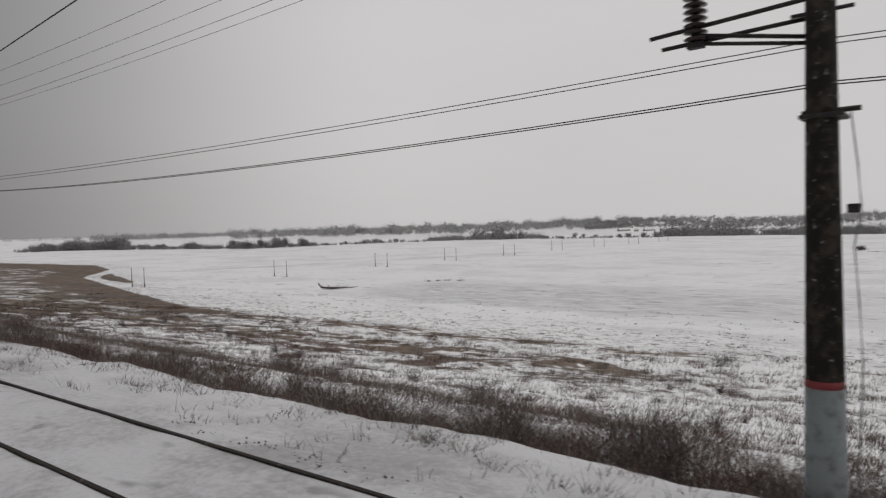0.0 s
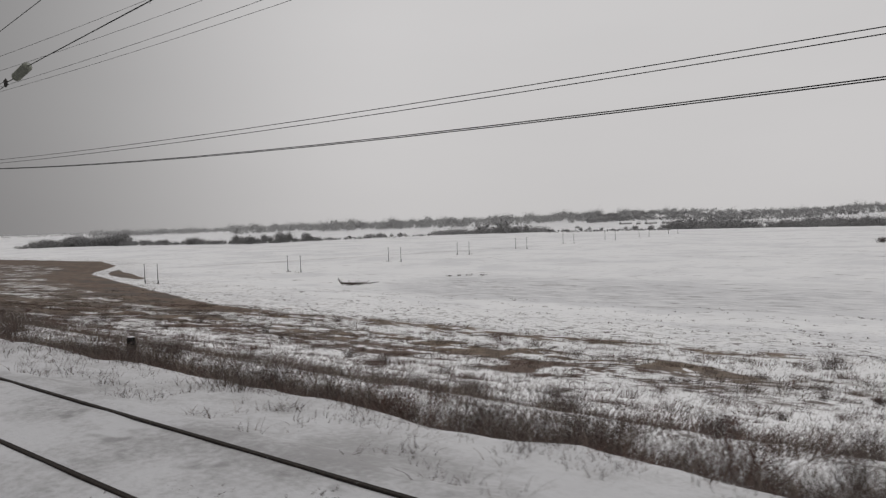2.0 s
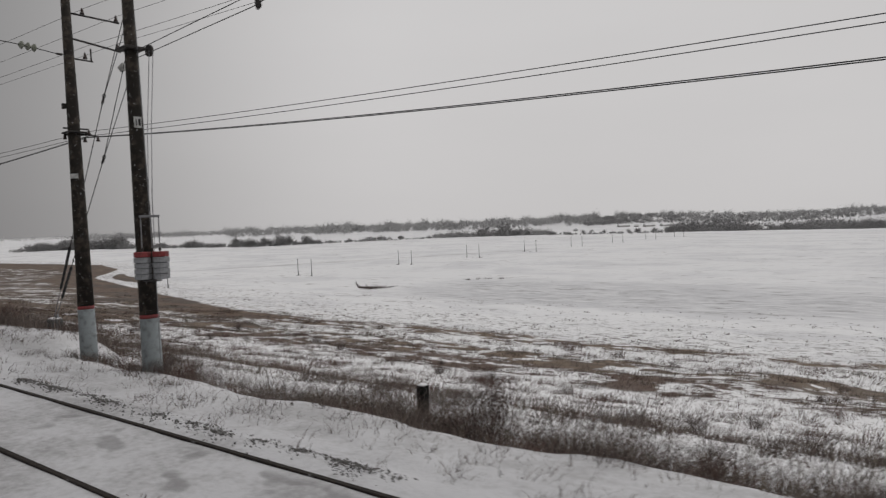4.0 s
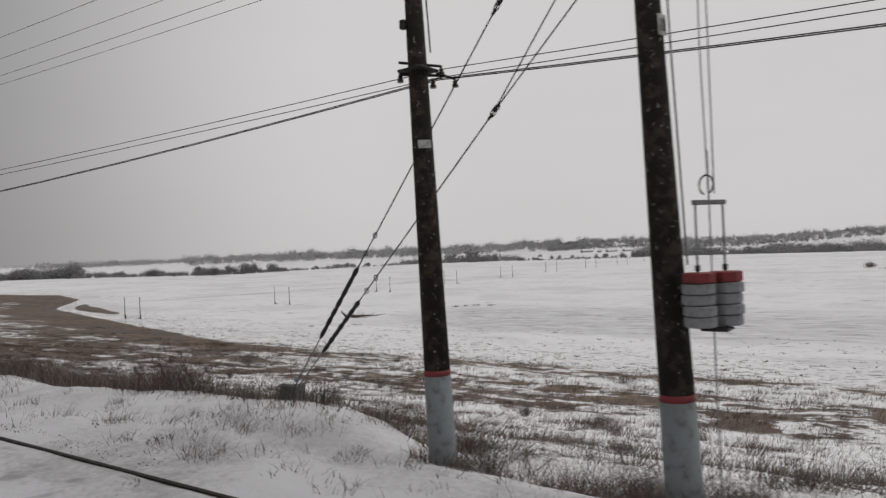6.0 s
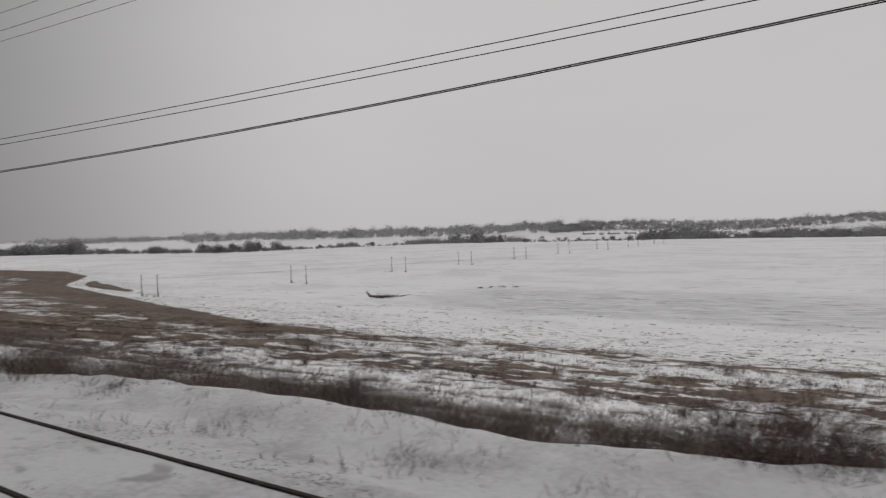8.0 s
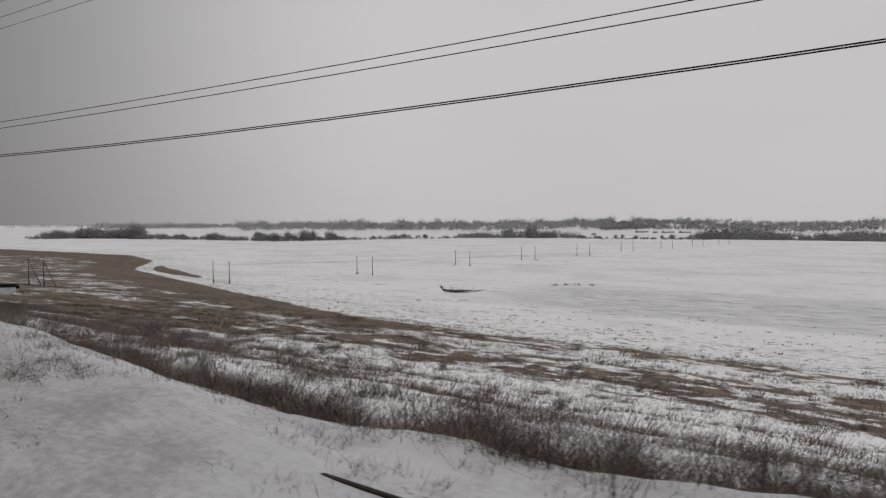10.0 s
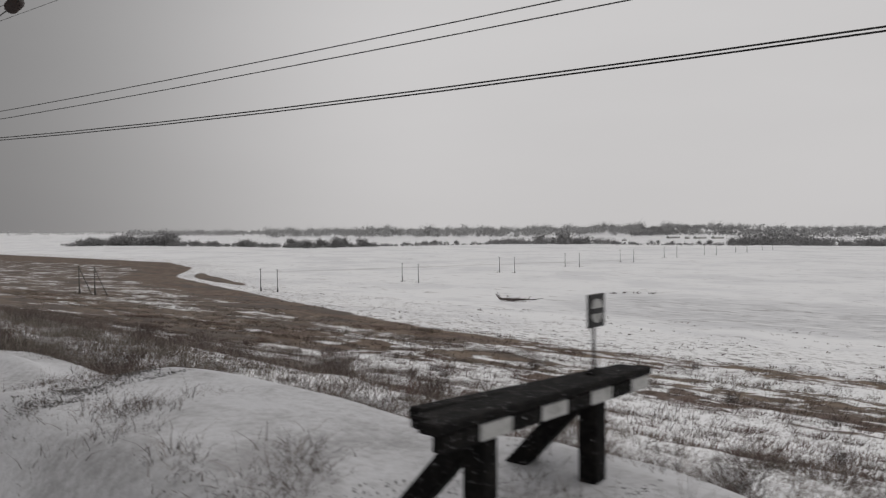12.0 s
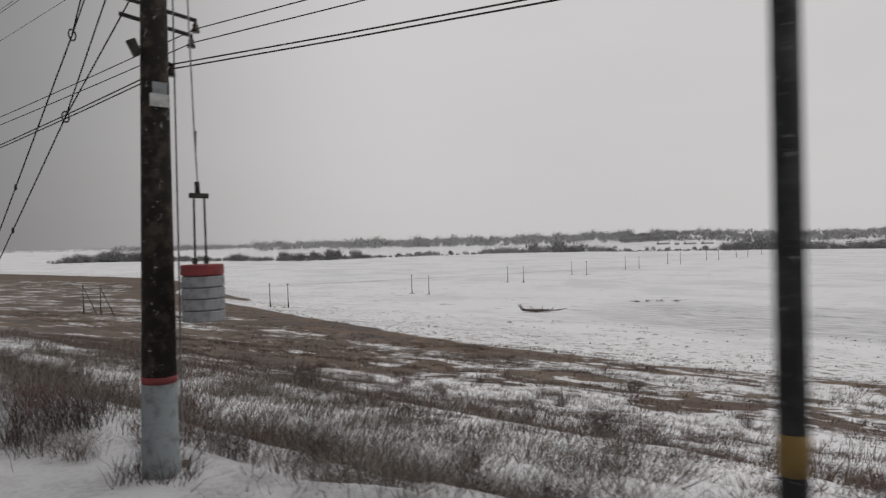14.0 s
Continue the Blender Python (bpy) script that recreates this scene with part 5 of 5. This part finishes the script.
def tree_mesh_pair(seed, h, mat_c):
    r = np.random.RandomState(seed)
    crown = np.concatenate([crown_verts(r, 220, r.uniform(-1, 1) * h * 0.16, r.uniform(-1, 1) * h * 0.16, h * r.uniform(0.30, 0.68), h * 0.34, h * 0.30, h * 0.036) for _ in range(3)])
    bm = bmesh.new()
    tube(bm, [(0, 0, -0.3), (0, 0, h * 0.35), (h * 0.02, 0, h * 0.75)], [h * 0.03, h * 0.022, h * 0.006], 7)
    for k in range(5):
        a = k * 1.3 + seed
        tube(bm, [(0, 0, h * (0.22 + 0.07 * k)), (math.cos(a) * h * 0.22, math.sin(a) * h * 0.22, h * (0.45 + 0.07 * k))], [h * 0.012, h * 0.004], 5)
    me = bpy.data.meshes.new("trunk")
    bm.to_mesh(me)
    bm.free()
    me.materials.append(mat_c)
    return tri_mesh("crown", crown, mat_c), me


TREES = [tree_mesh_pair(70 + i, 10.0, TREE) for i in range(4)]


def tree(x, y, h, i, wide=1.0):
    t = thing("tree", (x, y, float(ground_z(x, y)) - 0.2), "leafless haze-grey tree at the edge of the snowy field", "tree", "trees beyond the field")
    for nm, me in zip(("crown", "trunk"), TREES[i % 4]):
        o = new(nm, me)
        o.parent = t
        o.matrix_local = Matrix.Rotation(i * 2.1, 4, "Z") @ Matrix.Diagonal((h / 10 * wide, h / 10 * wide, h / 10, 1))


def woods(name, places, h, mat, label, seed, per=34, uneven=0.9):
    r = np.random.RandomState(seed)
    tri = []
    for x, y in places:
        s = h * r.uniform(0.5, 1.1) * float(np.clip(0.9 + uneven * waves(x, y, 110, seed), 0.45, 1.4))
        z = float(ground_z(x, y))
        tri.append(crown_verts(r, int(per * 2.6), x, y, z + s * 0.44, s * 0.55, s * 0.52, max(s * 0.036, 0.36)))
        # the dense wood inside
        tri.append(crown_verts(r, 34, x, y, z + s * 0.34, s * 0.44, s * 0.34, s * 0.10))
    ob = new(name, tri_mesh(name, np.concatenate(tri), mat))
    tagged(ob, label, "woods", kind="stuff")


def polar(heads, dist, n, seed, depth=60, y0=-12.7):
    """n places spread between two headings (degrees right of the line's run) at a distance from the line."""
    r = np.random.RandomState(seed)
    a = np.radians(r.uniform(heads[0], heads[1], n))
    d = r.uniform(dist[0], dist[1], n) if isinstance(dist, tuple) else dist + r.uniform(-depth, depth, n)
    return np.column_stack([np.sin(a) * d, y0 + np.cos(a) * d])

# heading of a far landmark
head = lambda c: 52.5 + math.degrees(math.atan((c - 784) / 1215))
rt = np.random.RandomState(90)


def past_brow(c0, c1, d0, d1, n, seed):
    """Places between two headings, that far beyond the field's brow."""
    r = np.random.RandomState(seed)
    a = r.uniform(head(c0), head(c1), n)
    d = np.interp(a, BH, BD) + r.uniform(d0, d1, n)
    return np.column_stack([np.sin(np.radians(a)) * d, -12.7 + np.cos(np.radians(a)) * d])


# belts and hedges beyond the field, haze painted into their grey tones
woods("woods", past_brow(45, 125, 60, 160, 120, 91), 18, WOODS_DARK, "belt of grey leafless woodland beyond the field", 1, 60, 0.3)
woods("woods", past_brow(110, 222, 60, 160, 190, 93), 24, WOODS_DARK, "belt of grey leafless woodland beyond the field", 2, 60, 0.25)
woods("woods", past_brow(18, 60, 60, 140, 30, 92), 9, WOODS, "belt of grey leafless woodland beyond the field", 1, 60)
i = 0
for c0, c1, n, h in ((198, 215, 3, 17), (222, 262, 8, 9), (275, 352, 15, 9), (352, 415, 6, 6), (415, 487, 17, 11), (490, 522, 8, 13), (540, 560, 5, 11), (590, 640, 4, 6), (648, 685, 8, 10), (700, 740, 4, 7), (960, 1110, 10, 6), (1110, 1200, 10, 7)):
    for k in range(n):
        a = head(rt.uniform(c0, c1))
        dd = np.interp(a, BH, BD) + rt.uniform(5, 90)
        a = math.radians(a)
        tree(math.sin(a) * dd, -12.7 + math.cos(a) * dd, h * rt.uniform(0.45, 1.35), i, rt.uniform(1.0, 1.6))
        i += 1
woods("hedge", past_brow(205, 390, 10, 60, 150, 130), 9.5, WOODS_DARK, "low haze-grey hedge along the field's far side", 130, 40)
woods("hedge", past_brow(390, 570, 10, 60, 150, 131), 8.5, WOODS_DARK, "low haze-grey hedge along the field's far side", 131, 40)
woods("hedge", past_brow(570, 790, 10, 50, 130, 132), 5.0, WOODS, "low haze-grey hedge along the field's far side", 132, 18)
woods("hedge", past_brow(990, 1200, 10, 50, 80, 133), 2.6, WOODS, "low haze-grey hedge along the field's far side", 133, 18)
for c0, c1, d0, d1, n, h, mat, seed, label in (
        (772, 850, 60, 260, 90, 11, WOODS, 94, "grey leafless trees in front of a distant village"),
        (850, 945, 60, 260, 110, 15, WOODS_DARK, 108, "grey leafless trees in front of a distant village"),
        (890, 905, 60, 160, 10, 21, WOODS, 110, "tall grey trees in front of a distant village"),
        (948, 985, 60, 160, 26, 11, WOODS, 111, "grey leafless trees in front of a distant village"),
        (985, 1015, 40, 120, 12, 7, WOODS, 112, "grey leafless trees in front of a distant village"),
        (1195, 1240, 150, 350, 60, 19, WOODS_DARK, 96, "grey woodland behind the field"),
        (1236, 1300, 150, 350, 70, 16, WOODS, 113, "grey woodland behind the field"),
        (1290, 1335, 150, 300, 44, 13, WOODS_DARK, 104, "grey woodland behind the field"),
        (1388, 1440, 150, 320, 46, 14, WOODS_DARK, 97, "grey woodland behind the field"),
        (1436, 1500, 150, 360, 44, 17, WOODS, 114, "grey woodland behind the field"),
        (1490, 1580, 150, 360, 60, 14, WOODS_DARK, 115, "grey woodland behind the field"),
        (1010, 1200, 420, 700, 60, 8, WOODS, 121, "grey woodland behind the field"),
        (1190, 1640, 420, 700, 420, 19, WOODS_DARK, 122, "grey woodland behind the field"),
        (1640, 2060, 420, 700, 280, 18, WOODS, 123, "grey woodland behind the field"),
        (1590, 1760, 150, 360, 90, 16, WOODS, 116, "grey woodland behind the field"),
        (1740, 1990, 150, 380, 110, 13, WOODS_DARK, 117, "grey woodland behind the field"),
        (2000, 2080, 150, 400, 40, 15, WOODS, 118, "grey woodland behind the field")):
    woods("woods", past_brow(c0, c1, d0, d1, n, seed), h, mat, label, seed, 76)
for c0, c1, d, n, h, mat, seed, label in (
        (1035, 1130, (2250, 2600), 380, 17, WOODS, 98, "haze-grey woods on a low distant hill"),
        (1125, 1330, (2250, 2600), 420, 16, WOODS, 119, "haze-grey woods on a low distant hill"),
        (1320, 2060, (2300, 2700), 760, 15, WOODS, 100, "haze-grey woods on a low distant hill")):
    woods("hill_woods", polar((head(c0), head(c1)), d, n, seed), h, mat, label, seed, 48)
# farthest woods, paler still: haze put into the base colour
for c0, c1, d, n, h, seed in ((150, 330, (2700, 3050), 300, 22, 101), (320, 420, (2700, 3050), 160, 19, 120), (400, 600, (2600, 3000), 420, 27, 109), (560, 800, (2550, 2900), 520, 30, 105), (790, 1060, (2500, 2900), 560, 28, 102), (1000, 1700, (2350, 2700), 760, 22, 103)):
    woods("far_woods", polar((head(c0), head(c1)), d, n, seed), h, WOODS_FAR, "haze-pale line of woods near the horizon", seed, 44)
woods("far_woods", polar((head(-300), head(800)), (3300, 4300), 620, 106), 20, WOODS_HAZE, "haze-white woods fading along the horizon", 13, 12)
woods("far_woods", polar((head(700), head(1900)), (3300, 4300), 620, 107), 20, WOODS_HAZE, "haze-white woods fading along the horizon", 14, 12)

# the big bush and dark weeds out in the field
bush_m = tri_mesh("crown", np.concatenate([crown_verts(np.random.RandomState(120 + k), 260, (k - 1.5) * 2.4, (k % 2) * 1.5, 1.7, 3.0, 2.0, 0.22) for k in range(4)]), TWIG)
bt = thing("field_bush", (484, 14.2, float(ground_z(484, 14.2))), "large rounded leafless bush in the snowy field", "bush")
ob = new("crown", bush_m)
ob.parent = bt
tufts("field_weeds", np.concatenate([np.column_stack([rs.uniform(470, 476, 240), rs.uniform(-75, 10, 240)]), np.column_stack([rs.uniform(290, 300, 90), rs.uniform(-42, -26, 90)]), np.column_stack([rs.normal(227, 0.5, 12), rs.normal(144, 0.5, 12)]), np.column_stack([rs.normal(230, 0.4, 6), rs.normal(141, 0.4, 6)]), np.column_stack([rs.normal(232, 0.4, 6), rs.normal(137, 0.4, 6)]), np.column_stack([rs.normal(235, 0.4, 6), rs.normal(133, 0.4, 6)])]), 6, 0.5, 0.7, 0.14, 0.4, TWIG, "dark weeds along a ditch in the field", 10)


def house(x, y, w, d, h, turn, i):
    t = thing("house", (x, y, float(ground_z(x, y)) - 0.2), "small distant village house with a snowy roof", "house", "village houses")
    t.rotation_euler = (0, 0, turn)
    part("wall", solid(box, (0, 0, h / 2), (w, d, h), None, 0), HOUSE, t)
    bm = bmesh.new()
    pts = [(-w / 2 - 0.4, -d / 2 - 0.4, h), (w / 2 + 0.4, -d / 2 - 0.4, h), (w / 2 + 0.4, d / 2 + 0.4, h), (-w / 2 - 0.4, d / 2 + 0.4, h), (-w / 2 - 0.4, 0, h + d * 0.42), (w / 2 + 0.4, 0, h + d * 0.42)]
    v = [bm.verts.new(q) for q in pts]
    for f in ((0, 1, 5, 4), (2, 3, 4, 5), (0, 4, 3), (1, 2, 5), (0, 3, 2, 1)):
        bm.faces.new([v[k] for k in f])
    part("roof", bm, SNOW, t, "snow-covered roof")
    for k in (-1, 1):
        part("window", solid(box, (k * w * 0.25, -d / 2 - 0.03, h * 0.55), (1.1, 0.06, 1.2), None, 0), BLACK_PAINT, t)


for i in range(16):
    c = (645, 662, 676, 690, 712, 760, 785, 800, 815, 832, 1020, 1105, 1128, 1150, 1180, 1350)[i]
    d = (1800, 1820, 1790, 1850, 1830, 1800, 1780, 1800, 1770, 1810, 1950, 2090, 2060, 2080, 2100, 1380)[i]
    a = math.radians(head(c))
    big = 3.4 if c in (1105, 1150, 1180, 1350) else 1.0
    house(math.sin(a) * d, -12.7 + math.cos(a) * d, 11 * big, 9 + big, 4.5, (0.06 if big > 1 else 0.5) * i - a, i)
